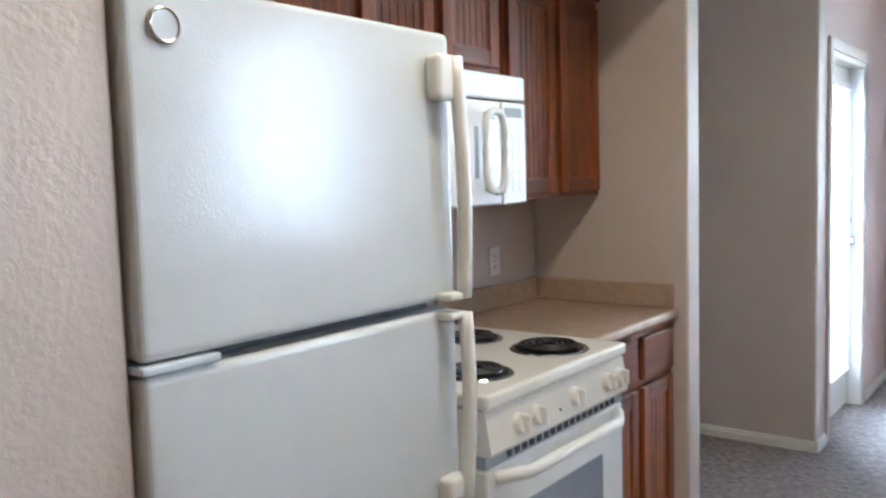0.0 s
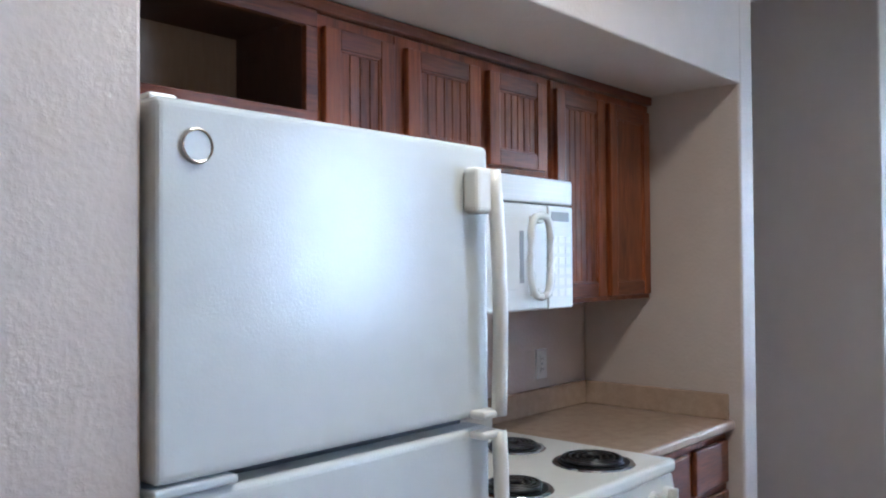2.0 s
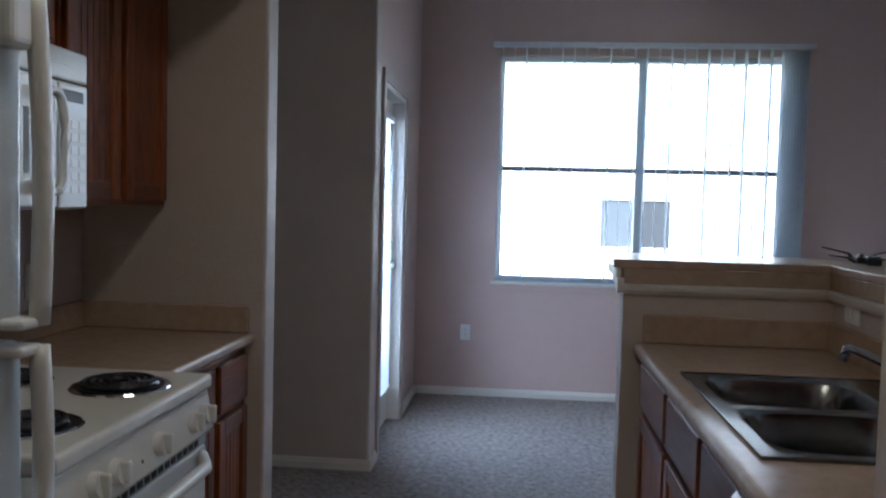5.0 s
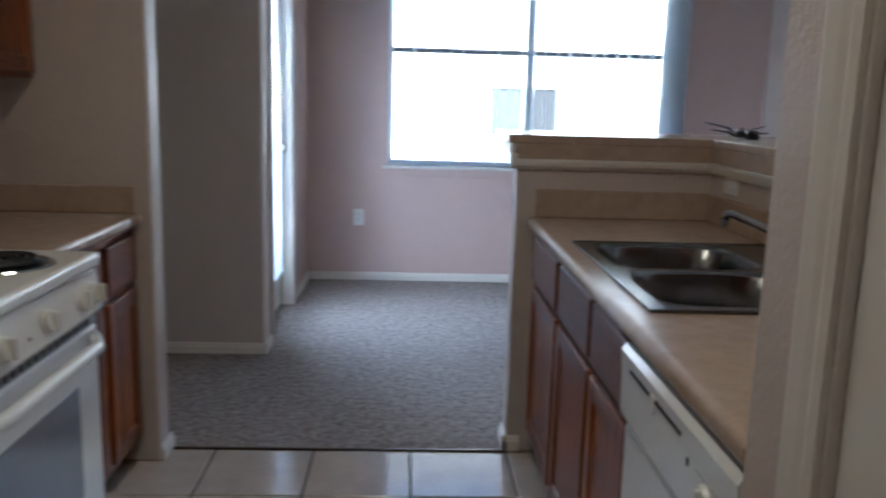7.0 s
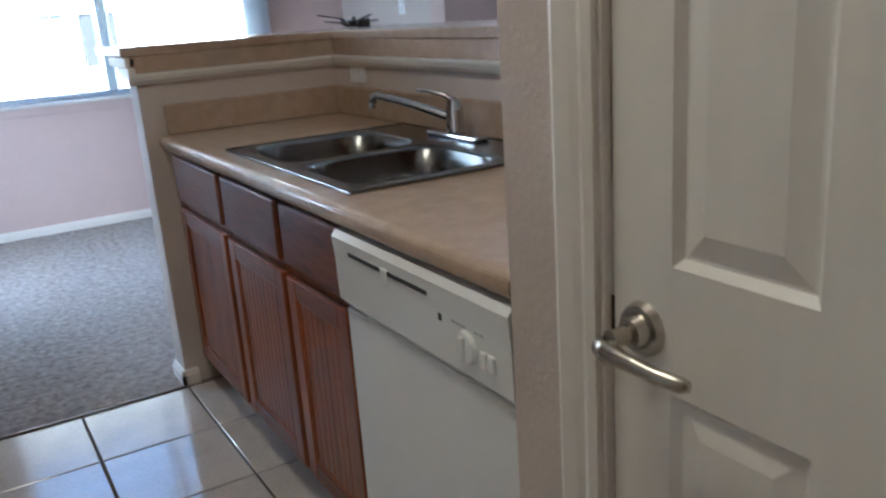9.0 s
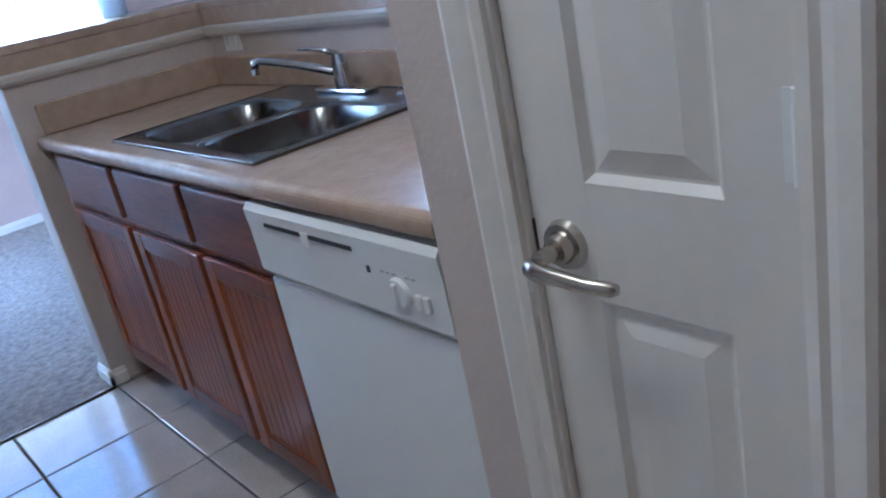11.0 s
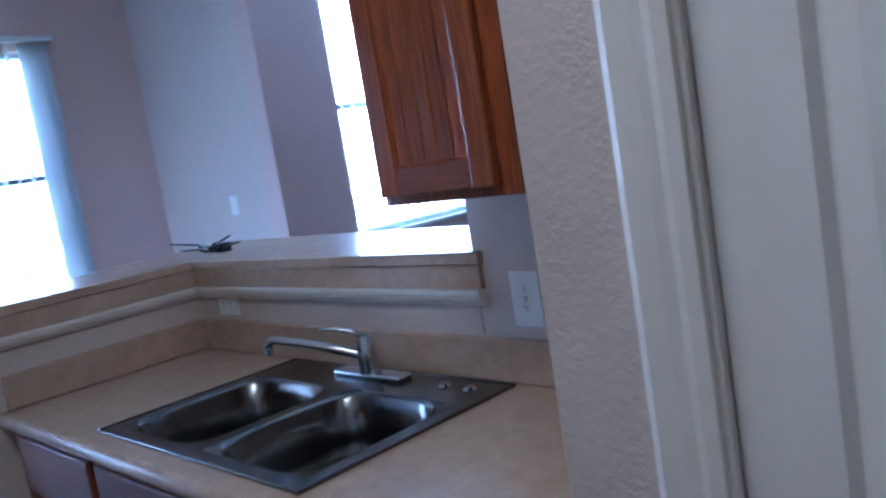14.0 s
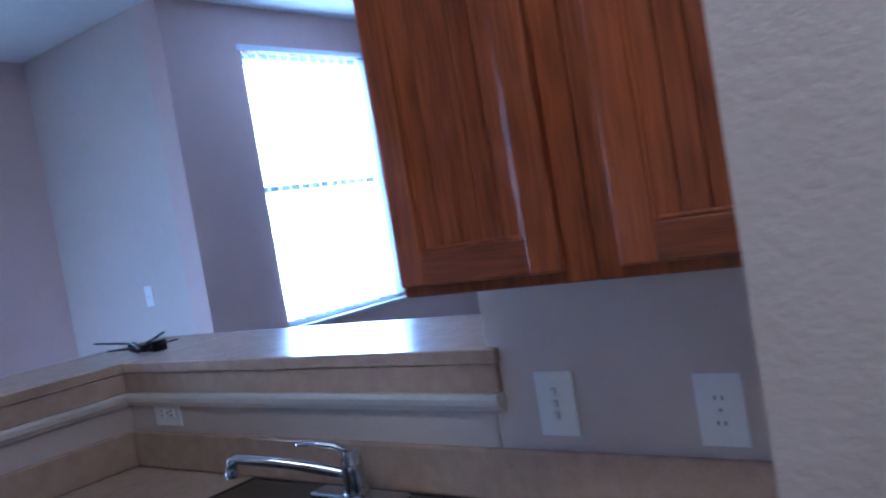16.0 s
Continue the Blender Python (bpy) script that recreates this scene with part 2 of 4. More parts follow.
def holed(axis, a, b, z0, z1, d0, d1, hole):
    """A wall along 'x' or 'y' from a to b, between depths d0 and d1, with one opening (a, b, z0, z1) through it."""
    bm = bmesh.new()
    us, zs = (a, hole[0], hole[1], b), (z0, hole[2], hole[3], z1)

    def vert(u, z, d):
        return bm.verts.new((u, d, z) if axis == "x" else (d, u, z))

    grids = [[[vert(u, z, d) for z in zs] for u in us] for d in (d0, d1)]
    solid_cell = lambda i, j: 0 <= i < 3 and 0 <= j < 3 and not (i == 1 and j == 1) and zs[j + 1] - zs[j] > 1e-6
    for i in range(3):
        for j in range(3):
            if not solid_cell(i, j):
                continue
            for g in grids:
                bm.faces.new((g[i][j], g[i + 1][j], g[i + 1][j + 1], g[i][j + 1]))
            for (p, q), nb in ((((i, j), (i, j + 1)), (i - 1, j)), (((i + 1, j), (i + 1, j + 1)), (i + 1, j)), (((i, j), (i + 1, j)), (i, j - 1)), (((i, j + 1), (i + 1, j + 1)), (i, j + 1))):
                if not solid_cell(*nb):
                    f, k = grids
                    bm.faces.new((f[p[0]][p[1]], f[q[0]][q[1]], k[q[0]][q[1]], k[p[0]][p[1]]))
    bmesh.ops.recalc_face_normals(bm, faces=bm.faces)
    return bm


# ---- the shell ----
CZ = 2.86                      # ceiling
XA, XW = -0.715, -1.40         # alcove's mouth and back wall
YP0, YP1 = 3.213, 3.335         # pier at the alcove's end
XR, XS = 0.60, 1.276           # pantry wall, sink wall
YV = 1.330                     # pantry wall's corner
YF = 6.305                     # dining room's window wall
XD, YL = 2.70, 4.86            # dining room's side wall, living room's window wall
CARPET_Y = 3.33

solid("wall_fridge_side", boxes(((-1.62, -1.7, 0), (-0.585, 0.782, CZ)), bevel=0.008), WALL, "beige orange-peel textured wall beside the fridge", "wall")
solid("wall_alcove_back", boxes(((-1.62, 0.782, 0), (XW, YP1, CZ))), WALL, "beige painted wall behind the cooking counter", "wall")
solid("wall_pier", boxes(((XW, YP0, 0), (XA, YP1, CZ)), bevel=0.012, seg=3), WALL, "beige wall end with rounded corner beads beside the counter", "wall")
solid("wall_header", boxes(((XW, 0.782, 2.155), (XA + 0.002, YP0, CZ)), bevel=0.006), WALL, "dropped beige soffit above the wall cabinets", "soffit")
solid("wall_hall", boxes(((-2.75, YP1, 0), (-2.6, 4.5, CZ))), WALL, "plain beige wall", "wall")
solid("wall_hall_near", boxes(((-2.6, 3.2, 0), (-1.62, YP1, CZ))), WALL, "plain beige wall", "wall")
solid("wall_column", boxes(((-2.6, 4.5, 0), (-0.56, 4.64, CZ)), bevel=0.012, seg=3), WALL, "beige wall face beside the patio door", "wall")
PY0, PY1, PZ = 4.74, 5.56, 2.035
solid("wall_patio", holed("y", 4.64, YF, 0, CZ, -0.70, -0.562, (PY0, PY1, 0, PZ)), PINK, "beige wall with the patio door opening", "wall")
WX0, WX1, WZ0, WZ1 = 0.005, 2.06, 0.845, 2.45
solid("wall_dining", holed("x", -0.70, XD + 0.14, 0, CZ, YF, YF + 0.16, (WX0, WX1, WZ0, WZ1)), PINK, "pinkish beige wall around the dining window", "wall")
solid("wall_dining_side", boxes(((XD, YL + 0.16, 0), (XD + 0.14, YF, CZ))), WALL, "pale wall lit from the patio door", "wall")
VX0, VX1, VZ0, VZ1 = 3.225, 4.34, 0.965, 2.60
solid("wall_living", holed("x", XD, 6.6, 0, CZ, YL, YL + 0.16, (VX0, VX1, VZ0, VZ1)), PINK, "pinkish beige living room wall with a window", "wall")
solid("wall_living_far", boxes(((6.6, -1.85, 0), (6.75, YL + 0.16, CZ))), WALL, "plain beige living room wall", "wall")
solid("wall_back", boxes(((-1.62, -1.85, 0), (6.6, -1.7, CZ))), WALL, "plain beige wall", "wall")
solid("wall_sink", boxes(((XS, YV - 0.13, 0), (XS + 0.13, 2.065, CZ)), bevel=0.006), WALL, "beige wall at the end of the breakfast bar", "wall")
PD0, PD1, PDZ = 0.775, 1.148, 2.03
solid("wall_pantry", holed("y", -1.7, YV, 0, CZ, XR, XR + 0.12, (PD0, PD1, 0, PDZ)), WALL, "textured beige wall around the pantry door", "wall")
solid("wall_pantry_side", boxes(((XR + 0.12, YV - 0.13, 0), (XS, YV, CZ))), WALL, "beige wall at the counter's end", "wall")
solid("wall_pantry_back", boxes(((XS, -1.7, 0), (XS + 0.13, YV - 0.13, CZ))), WALL, "plain beige wall", "wall")
solid("wall_bar", boxes(((0.555, 3.345, 0), (1.40, 3.46, 1.135)), ((XS, 2.066, 0), (XS + 0.124, 3.345, 1.135)), bevel=0.004), WALL, "cream half-height wall under the breakfast bar", "half wall")
solid("ceiling", boxes(((-2.75, -1.85, CZ), (6.75, YF + 0.16, CZ + 0.12))), CEIL, "white textured ceiling", "ceiling")
solid("carpet", boxes(((-2.75, CARPET_Y, -0.12), (6.75, YF + 0.16, 0.004)), ((XS + 0.13, -1.85, -0.12), (6.75, CARPET_Y, 0.004))), CARPET, "grey-brown cut pile carpet", "carpet")
tile_floor = solid("floor", boxes(((-1.62, -1.85, -0.12), (XS + 0.13, CARPET_Y, -0.006))), GROUT, "glazed beige floor tiles with dark grout joints", "floor")
ground = solid("ground", boxes(((-400, -400, -0.6), (400, 400, -0.35))), GRASS, "dry grass around the building", "ground")


def baseboard(name, along, a, b, at, out):
    """along 'x' or 'y' from a to b, on the wall face at 'at', standing out by the sign of out."""
    s = 1 if out > 0 else -1
    sec = [(at, 0.004), (at + s * 0.014, 0.004), (at + s * 0.014, 0.040), (at + s * 0.009, 0.047), (at + s * 0.009, 0.053), (at + s * 0.003, 0.061), (at, 0.061)]
    bm = bmesh.new()
    (profile_x if along == "x" else profile_y)(bm, sec, a, b)
    return solid(name, bm, TRIM, "cream painted baseboard", "baseboard")


baseboard("baseboard_column", "x", -2.6, -0.546, 4.5, -1)
baseboard("baseboard_patio", "y", 4.5, PY0 - 0.065, -0.56, 1)
baseboard("baseboard_patio_far", "y", PY1 + 0.065, YF, -0.562, 1)
baseboard("baseboard_dining", "x", -0.548, XD - 0.014, YF, -1)
baseboard("baseboard_side", "y", YL - 0.014, YF, XD, -1)
baseboard("baseboard_living", "x", XD, 6.6, YL, -1)
baseboard("baseboard_pier", "y", YP0, YP1 + 0.014, XA, 1)
baseboard("baseboard_pier_back", "x", -1.6, XA, YP1, 1)
baseboard("baseboard_bar_end", "y", 3.331, 3.474, 0.555, -1)
baseboard("baseboard_bar_front", "x", 0.541, 0.605, 3.345, -1)
baseboard("baseboard_pantry", "y", -1.7, PD0 - 0.065, XR, -1)
baseboard("baseboard_fridge", "y", -1.7, 0.77, -0.585, 1)


# ---- windows ----
def window(name, x0, x1, z0, z1, y, label, mullion=True):
    """Two sashes side by side in a wall whose room face is at y, with a stool and apron."""
    w = thing(name, ((x0 + x1) / 2, y + 0.08, z0), label, "window", kind="structure")
    f = 0.035
    part("window_frame", boxes(((x0, y + 0.06, z0), (x0 + f, y + 0.14, z1)), ((x1 - f, y + 0.06, z0), (x1, y + 0.14, z1)), ((x0 + f, y + 0.06, z0), (x1 - f, y + 0.14, z0 + f)), ((x0 + f, y + 0.06, z1 - f), (x1 - f, y + 0.14, z1)), bevel=0.004), FRAME, w, "pale metal frame")
    xm, zm = (x0 + x1) / 2 - 0.02, z0 + (z1 - z0) * 0.505
    bays = [(x0 + f, xm - 0.03), (xm + 0.03, x1 - f)] if mullion else [(x0 + f, x1 - f)]
    if mullion:
        part("mullion", boxes(((xm - 0.03, y + 0.06, z0 + f), (xm + 0.03, y + 0.13, z1 - f)), bevel=0.004), FRAME, w)
    for a, b in bays:
        part("meeting_rail", boxes(((a, y + 0.075, zm - 0.018), (b, y + 0.12, zm + 0.018)), bevel=0.003), BRONZERAIL, w, "dark grey meeting rail")
        for lo, hi in ((z0 + f, zm - 0.018), (zm + 0.018, z1 - f)):
            pane = part("pane", boxes(((a, y + 0.095, lo), (b, y + 0.099, hi))), GLASS, w)
            pane.visible_shadow = False
    part("window_sill", boxes(((x0 - 0.03, y - 0.035, z0 - 0.022), (x1 + 0.03, y + 0.06, z0)), bevel=0.006), TRIM, w, "cream painted sill")
    part("apron", boxes(((x0 - 0.01, y - 0.014, z0 - 0.075), (x1 + 0.01, y - 0.001, z0 - 0.022)), bevel=0.003), PINK, w)
    return w


window("window_1", WX0, WX1, WZ0, WZ1, YF, "wide white double window glaring with daylight")
window("window_2", VX0, VX1, VZ0, VZ1, YL, "tall living room window glaring with daylight", mullion=False)


def vertical_blind(x0, x1, z0, z1, y, stack, turn, label):
    """Open vertical blind: vanes turned edge-on across the window, and a gathered stack at its end."""
    b = thing("vertical_blind", ((x0 + x1) / 2, y, z1), label, "blind", "open vertical blinds")
    part("headrail", boxes(((x0 - 0.03, y - 0.045, z1), (x1 + 0.03, y + 0.0, z1 + 0.035)), bevel=0.004), VANE, b, "white headrail")
    n = int((x1 - x0 - 0.2) / 0.083)
    for i in range(n):
        x = x0 + 0.04 + i * 0.083
        part("carrier", boxes(((x - 0.006, y - 0.03, z1 - 0.02), (x + 0.006, y - 0.015, z1)), bevel=0.001), PLATE, b)
        bm = boxes(((-0.0008, -0.04, z0 + 0.03), (0.0008, 0.04, z1 - 0.02)))
        bmesh.ops.rotate(bm, verts=bm.verts, matrix=Matrix.Rotation(radians(turn + 4 * math.sin(i * 2.3)), 3, "Z"))
        bmesh.ops.translate(bm, verts=bm.verts, vec=(x, y - 0.022, 0))
        part("vane", bm, VANE, b)
    for i in range(stack):
        x = x1 - 0.02 * stack + i * 0.02
        bm = boxes(((-0.0008, -0.04, z0 + 0.03), (0.0008, 0.04, z1 - 0.01)))
        bmesh.ops.rotate(bm, verts=bm.verts, matrix=Matrix.Rotation(radians(-35), 3, "Z"))
        bmesh.ops.translate(bm, verts=bm.verts, vec=(x, y - 0.02, 0))
        part("vane", bm, VANE, b)
    return b


vertical_blind(WX0 - 0.02, WX1 + 0.05, WZ0, 2.495, YF - 0.045, 9, -3, "white vertical blind drawn open across the dining window")
vertical_blind(VX0, VX1, VZ0, VZ1, YL + 0.03, 7, -34, "white vertical blind drawn open across the living room window")

# patio door with a mini blind
door = thing("door_patio", (-0.66, (PY0 + PY1) / 2, 0), "white glazed patio door with a lowered mini blind", "door", kind="structure")
part("door_frame", boxes(((-0.70, PY0, 0), (-0.555, PY0 + 0.03, PZ)), ((-0.70, PY1 - 0.03, 0), (-0.555, PY1, PZ)), ((-0.70, PY0 + 0.03, PZ - 0.03), (-0.555, PY1 - 0.03, PZ)), bevel=0.003), TRIM, door)
part("casing", boxes(((-0.561, PY0 - 0.06, 0), (-0.545, PY0, PZ + 0.06)), ((-0.561, PY1, 0), (-0.545, PY1 + 0.06, PZ + 0.06)), ((-0.561, PY0, PZ), (-0.545, PY1, PZ + 0.06)), bevel=0.004), WALL, door)
leaf = part("leaf", boxes(((-0.675, PY0 + 0.03, 0.01), (-0.635, PY0 + 0.13, PZ - 0.03)), ((-0.675, PY1 - 0.13, 0.01), (-0.635, PY1 - 0.03, PZ - 0.03)), ((-0.675, PY0 + 0.13, 0.01), (-0.635, PY1 - 0.13, 0.22)), ((-0.675, PY0 + 0.13, PZ - 0.15), (-0.635, PY1 - 0.13, PZ - 0.03)), bevel=0.003), TRIM, door)
pane = part("pane", boxes(((-0.658, PY0 + 0.13, 0.22), (-0.654, PY1 - 0.13, PZ - 0.15))), GLASS, door)
pane.visible_shadow = False
lever = bmesh.new()
cyl(lever, (-0.635, PY1 - 0.075, 1.0), (-0.595, PY1 - 0.075, 1.0), 0.024)
cyl(lever, (-0.635, PY1 - 0.075, 1.12), (-0.615, PY1 - 0.075, 1.12), 0.024)
part("door_handle", lever, NICKEL, door)
mini = thing("mini_blind", (-0.62, (PY0 + PY1) / 2, PZ - 0.12), "white horizontal mini blind on the patio door", "blind")
part("headrail", boxes(((-0.632, PY0 + 0.12, PZ - 0.16), (-0.60, PY1 - 0.12, PZ - 0.125)), bevel=0.003), PLATE, mini)
slats = bmesh.new()
for i in range(84):
    z = 0.26 + i * 0.0195
    c = bmesh.new()
    box(c, (-0.0115, PY0 + 0.125, -0.0006), (0.0115, PY1 - 0.125, 0.0006))
    bmesh.ops.rotate(c, verts=c.verts, matrix=Matrix.Rotation(radians(35), 3, "Y"))
    bmesh.ops.translate(c, verts=c.verts, vec=(-0.615, 0, z))
    me = bpy.data.meshes.new("slat")
    c.to_mesh(me)
    c.free()
    slats.from_mesh(me)
    bpy.data.meshes.remove(me)
part("slats", slats, VANE, mini)
part("bottom_rail", boxes(((-0.628, PY0 + 0.125, 0.232), (-0.602, PY1 - 0.125, 0.25)), bevel=0.002), PLATE, mini)

# building across the lawn
house = thing("apartment_building", (3, 17, -0.35), "white stucco apartment building seen across the lawn", "building")
part("wall", boxes(((-14, 17, -0.35), (22, 26, 6.2))), STUCCO, house)
part("roof", boxes(((-14.4, 16.5, 6.2), (22.4, 26.5, 6.5)), bevel=0.05), ROOF, house)
for hx in (-4.5, 2.42, 9.0, 15.7):
    for hz in (0.62,):
        win = part("window", boxes(((hx - 0.72, 16.95, hz - 0.05), (hx + 0.72, 16.998, hz)), ((hx - 0.72, 16.95, hz + 0.93), (hx + 0.72, 16.998, hz + 1.0)), ((hx - 0.72, 16.95, hz), (hx - 0.67, 16.998, hz + 0.93)), ((hx + 0.67, 16.95, hz), (hx + 0.72, 16.998, hz + 0.93)), ((hx - 0.03, 16.95, hz), (hx + 0.03, 16.998, hz + 0.93))), FRAME, house)
        part("pane", boxes(((hx - 0.67, 16.98, hz), (hx - 0.03, 16.995, hz + 0.93))), FARPANE, win)
        part("pane", boxes(((hx + 0.03, 16.98, hz), (hx + 0.67, 16.995, hz + 0.93))), SLOT, win)


# ---- cabinet fronts ----
def beaded_door(parent, x, s, y0, y1, z0, z1, groove=0.0016, frame_w=0.052, beads=True):
    """A framed door on the plane x, facing the sign s: stiles, rails and a panel of upright beads."""
    t = 0.019

    def slab(a, b, u0, u1, v0, v1, bevel, seg=2):
        lo, hi = sorted((x + s * a, x + s * b))
        return boxes(((lo, u0, v0), (hi, u1, v1)), bevel=bevel, seg=seg)

    d = part("door", slab(0, 0.006, y0 + 0.004, y1 - 0.004, z0 + 0.004, z1 - 0.004, 0), WOOD, parent)
    for a, b in ((y0, y0 + frame_w), (y1 - frame_w, y1)):
        part("stile", slab(0, t, a, b, z0, z1, 0.004), WOOD, d)
    for a, b in ((z0, z0 + frame_w), (z1 - frame_w, z1)):
        part("rail", slab(0, t - 0.0008, y0 + frame_w - 0.001, y1 - frame_w + 0.001, a, b, 0.0035), WOODH, d)
    w = y1 - y0 - 2 * frame_w
    n = max(3, round(w / 0.034)) if beads else 1
    for i in range(n):
        part("bead" if beads else "panel", slab(0.005, t - 0.008, y0 + frame_w + w * i / n + 0.0008, y0 + frame_w + w * (i + 1) / n - 0.0008, z0 + frame_w, z1 - frame_w, groove, 1), WOOD, d)
    m, e = 0.007, frame_w - 0.001
    for u0, u1, v0, v1 in ((y0 + e, y0 + e + m, z0 + e, z1 - e), (y1 - e - m, y1 - e, z0 + e, z1 - e), (y0 + e + m, y1 - e - m, z0 + e, z0 + e + m), (y0 + e + m, y1 - e - m, z1 - e - m, z1 - e)):
        part("moulding", slab(0.006, t - 0.004, u0, u1, v0, v1, 0.0025), WOOD, d)
    return d


def drawer_front(parent, x, s, y0, y1, z0, z1):
    lo, hi = (x, x + 0.02) if s > 0 else (x - 0.02, x)
    return part("drawer_front", boxes(((lo, y0, z0), (hi, y1, z1)), bevel=0.008, seg=3), WOODH, parent)


def wall_cabinet(y0, y1, z0, z1, doors, xb, xf, label, s=1, group="", plain=()):
    """A closed box from the wall at xb to its face at xf with its doors (y0, y1)."""
    c = thing("wall_cabinet", ((xb + xf) / 2, (y0 + y1) / 2, z0), label, "cabinet", group)
    part("body", boxes(((min(xb, xf), y0, z0), (max(xb, xf), y1, z1)), bevel=0.002, seg=1), WOOD, c)
    for k, (a, b) in enumerate(doors):
        beaded_door(c, xf + s * 0.0005, s, a, b, z0 + 0.018, z1 - 0.03, beads=k not in plain)
    return c


def base_cabinet(y0, y1, xb, xf, s, fronts, label, group, zd=(0.685, 0.842), full=0.868):
    c = thing("base_cabinet", ((xb + xf) / 2, (y0 + y1) / 2, 0), label, "cabinet", group)
    lo, hi = min(xb, xf), max(xb, xf)
    part("body", boxes(((lo, y0, 0.095), (hi, y1, full)), bevel=0.002, seg=1), WOOD, c)
    if full < 0.8:
        edge_x = sorted((xf, xf - s * 0.02))
        part("face_frame", boxes(((edge_x[0], y0, full), (edge_x[1], y1, 0.868))), WOODH, c)
    kick = (lo, hi - 0.07) if s > 0 else (lo + 0.07, hi)
    part("toe_kick", boxes(((kick[0], y0, 0.0), (kick[1], y1, 0.095))), DARKWOOD, c, "dark recessed toe kick")
    for a, b in fronts:
        drawer_front(c, xf + s * 0.0005, s, a, b, zd[0], zd[1])
        beaded_door(c, xf + s * 0.0005, s, a, b, 0.125, zd[0] - 0.028)
    return c


# ---- cooking side ----
CABS = "cherry wall cabinets above the stove"
CF = -1.090                     # face of the wall cabinets, doors stand proud of it
# over the fridge: open box with its doors missing
Y0, Y1 = 0.786, 1.502
cub = thing("wall_cabinet", (-1.23, 1.14, 1.80), "cherry cabinet over the fridge with its doors missing", "cabinet", CABS)
part("body", boxes(((XW, Y0, 1.83), (CF, Y1, 1.848)), ((XW, Y0, 2.10), (CF, Y1, 2.118)), ((XW, Y0, 1.848), (CF, Y0 + 0.018, 2.10)), ((XW, Y1 - 0.018, 1.848), (CF, Y1, 2.10)), bevel=0.001, seg=1), DARKWOOD, cub, "dark brown inside")
part("back_panel", boxes(((XW + 0.001, Y0 + 0.018, 1.848), (XW + 0.012, Y1 - 0.018, 2.10))), UNFINISHED, cub, "pale unfinished back")
part("face_frame", boxes(((CF, Y0, 1.805), (CF + 0.019, Y1, 1.868)), ((CF, Y0, 2.075), (CF + 0.019, Y1, 2.118)), ((CF, Y0, 1.868), (CF + 0.019, Y0 + 0.03, 2.075)), ((CF, Y1 - 0.036, 1.868), (CF + 0.019, Y1, 2.075)), bevel=0.002), WOODH, cub)
wall_cabinet(1.504, 1.784, 1.37, 2.118, [(1.527, 1.770)], XW, CF, "narrow cherry wall cabinet with a beaded door", 1, CABS)
wall_cabinet(1.786, 2.512, 1.78, 2.118, [(1.819, 2.132), (2.176, 2.478)], XW, CF, "short cherry cabinet above the microwave with two beaded doors", 1, CABS)
wall_cabinet(2.529, 3.209, 1.355, 2.118, [(2.540, 2.850), (2.888, 3.190)], XW, CF, "tall cherry wall cabinet with a beaded and a plain door", 1, CABS, (1,))
tr = thing("cornice", (-1.08, 1.95, 2.118), "dark wood cornice strip along the cabinet tops", "trim", kind="structure")
part("strip", boxes(((CF - 0.02, 0.786, 2.119), (CF + 0.022, 3.209, 2.152)), bevel=0.006), WOODH, tr)

base_cabinet(1.545, 1.730, XW, -0.785, 1, [(1.56, 1.716)], "narrow cherry base cabinet beside the stove", "cherry base cabinets by the stove")
base_cabinet(2.500, 3.209, XW, -0.785, 1, [(2.520, 2.868), (2.915, 3.190)], "cherry base cabinet with two drawers and two doors", "cherry base cabinets by the stove")


def counter_run(name, y0, y1, label):
    c = thing(name, (-1.08, (y0 + y1) / 2, 0.87), label, "countertop")
    bm = boxes(((XW + 0.003, y0, 0.872), (-0.752, y1, 0.91)))
    es = [e for e in bm.edges if all(abs(v.co.x + 0.752) < 1e-4 for v in e.verts) and abs(e.verts[0].co.z - e.verts[1].co.z) < 1e-4]
    bmesh.ops.bevel(bm, geom=es, offset=0.013, segments=4, profile=0.5, affect="EDGES")
    part("top", bm, LAMINATE, c)
    part("backsplash", boxes(((XW + 0.0, y0, 0.9105), (XW + 0.019, y1, 1.005)), bevel=0.004), LAMINATE, c)
    return c


counter_run("countertop", 1.54, 1.731, "short tan laminate countertop beside the fridge")
run = counter_run("countertop", 2.499, 3.212, "tan laminate countertop with a matching backsplash")
part("end_splash", boxes(((XW + 0.02, 3.194, 0.9105), (-0.77, 3.2125, 1.005)), bevel=0.004), LAMINATE, run)


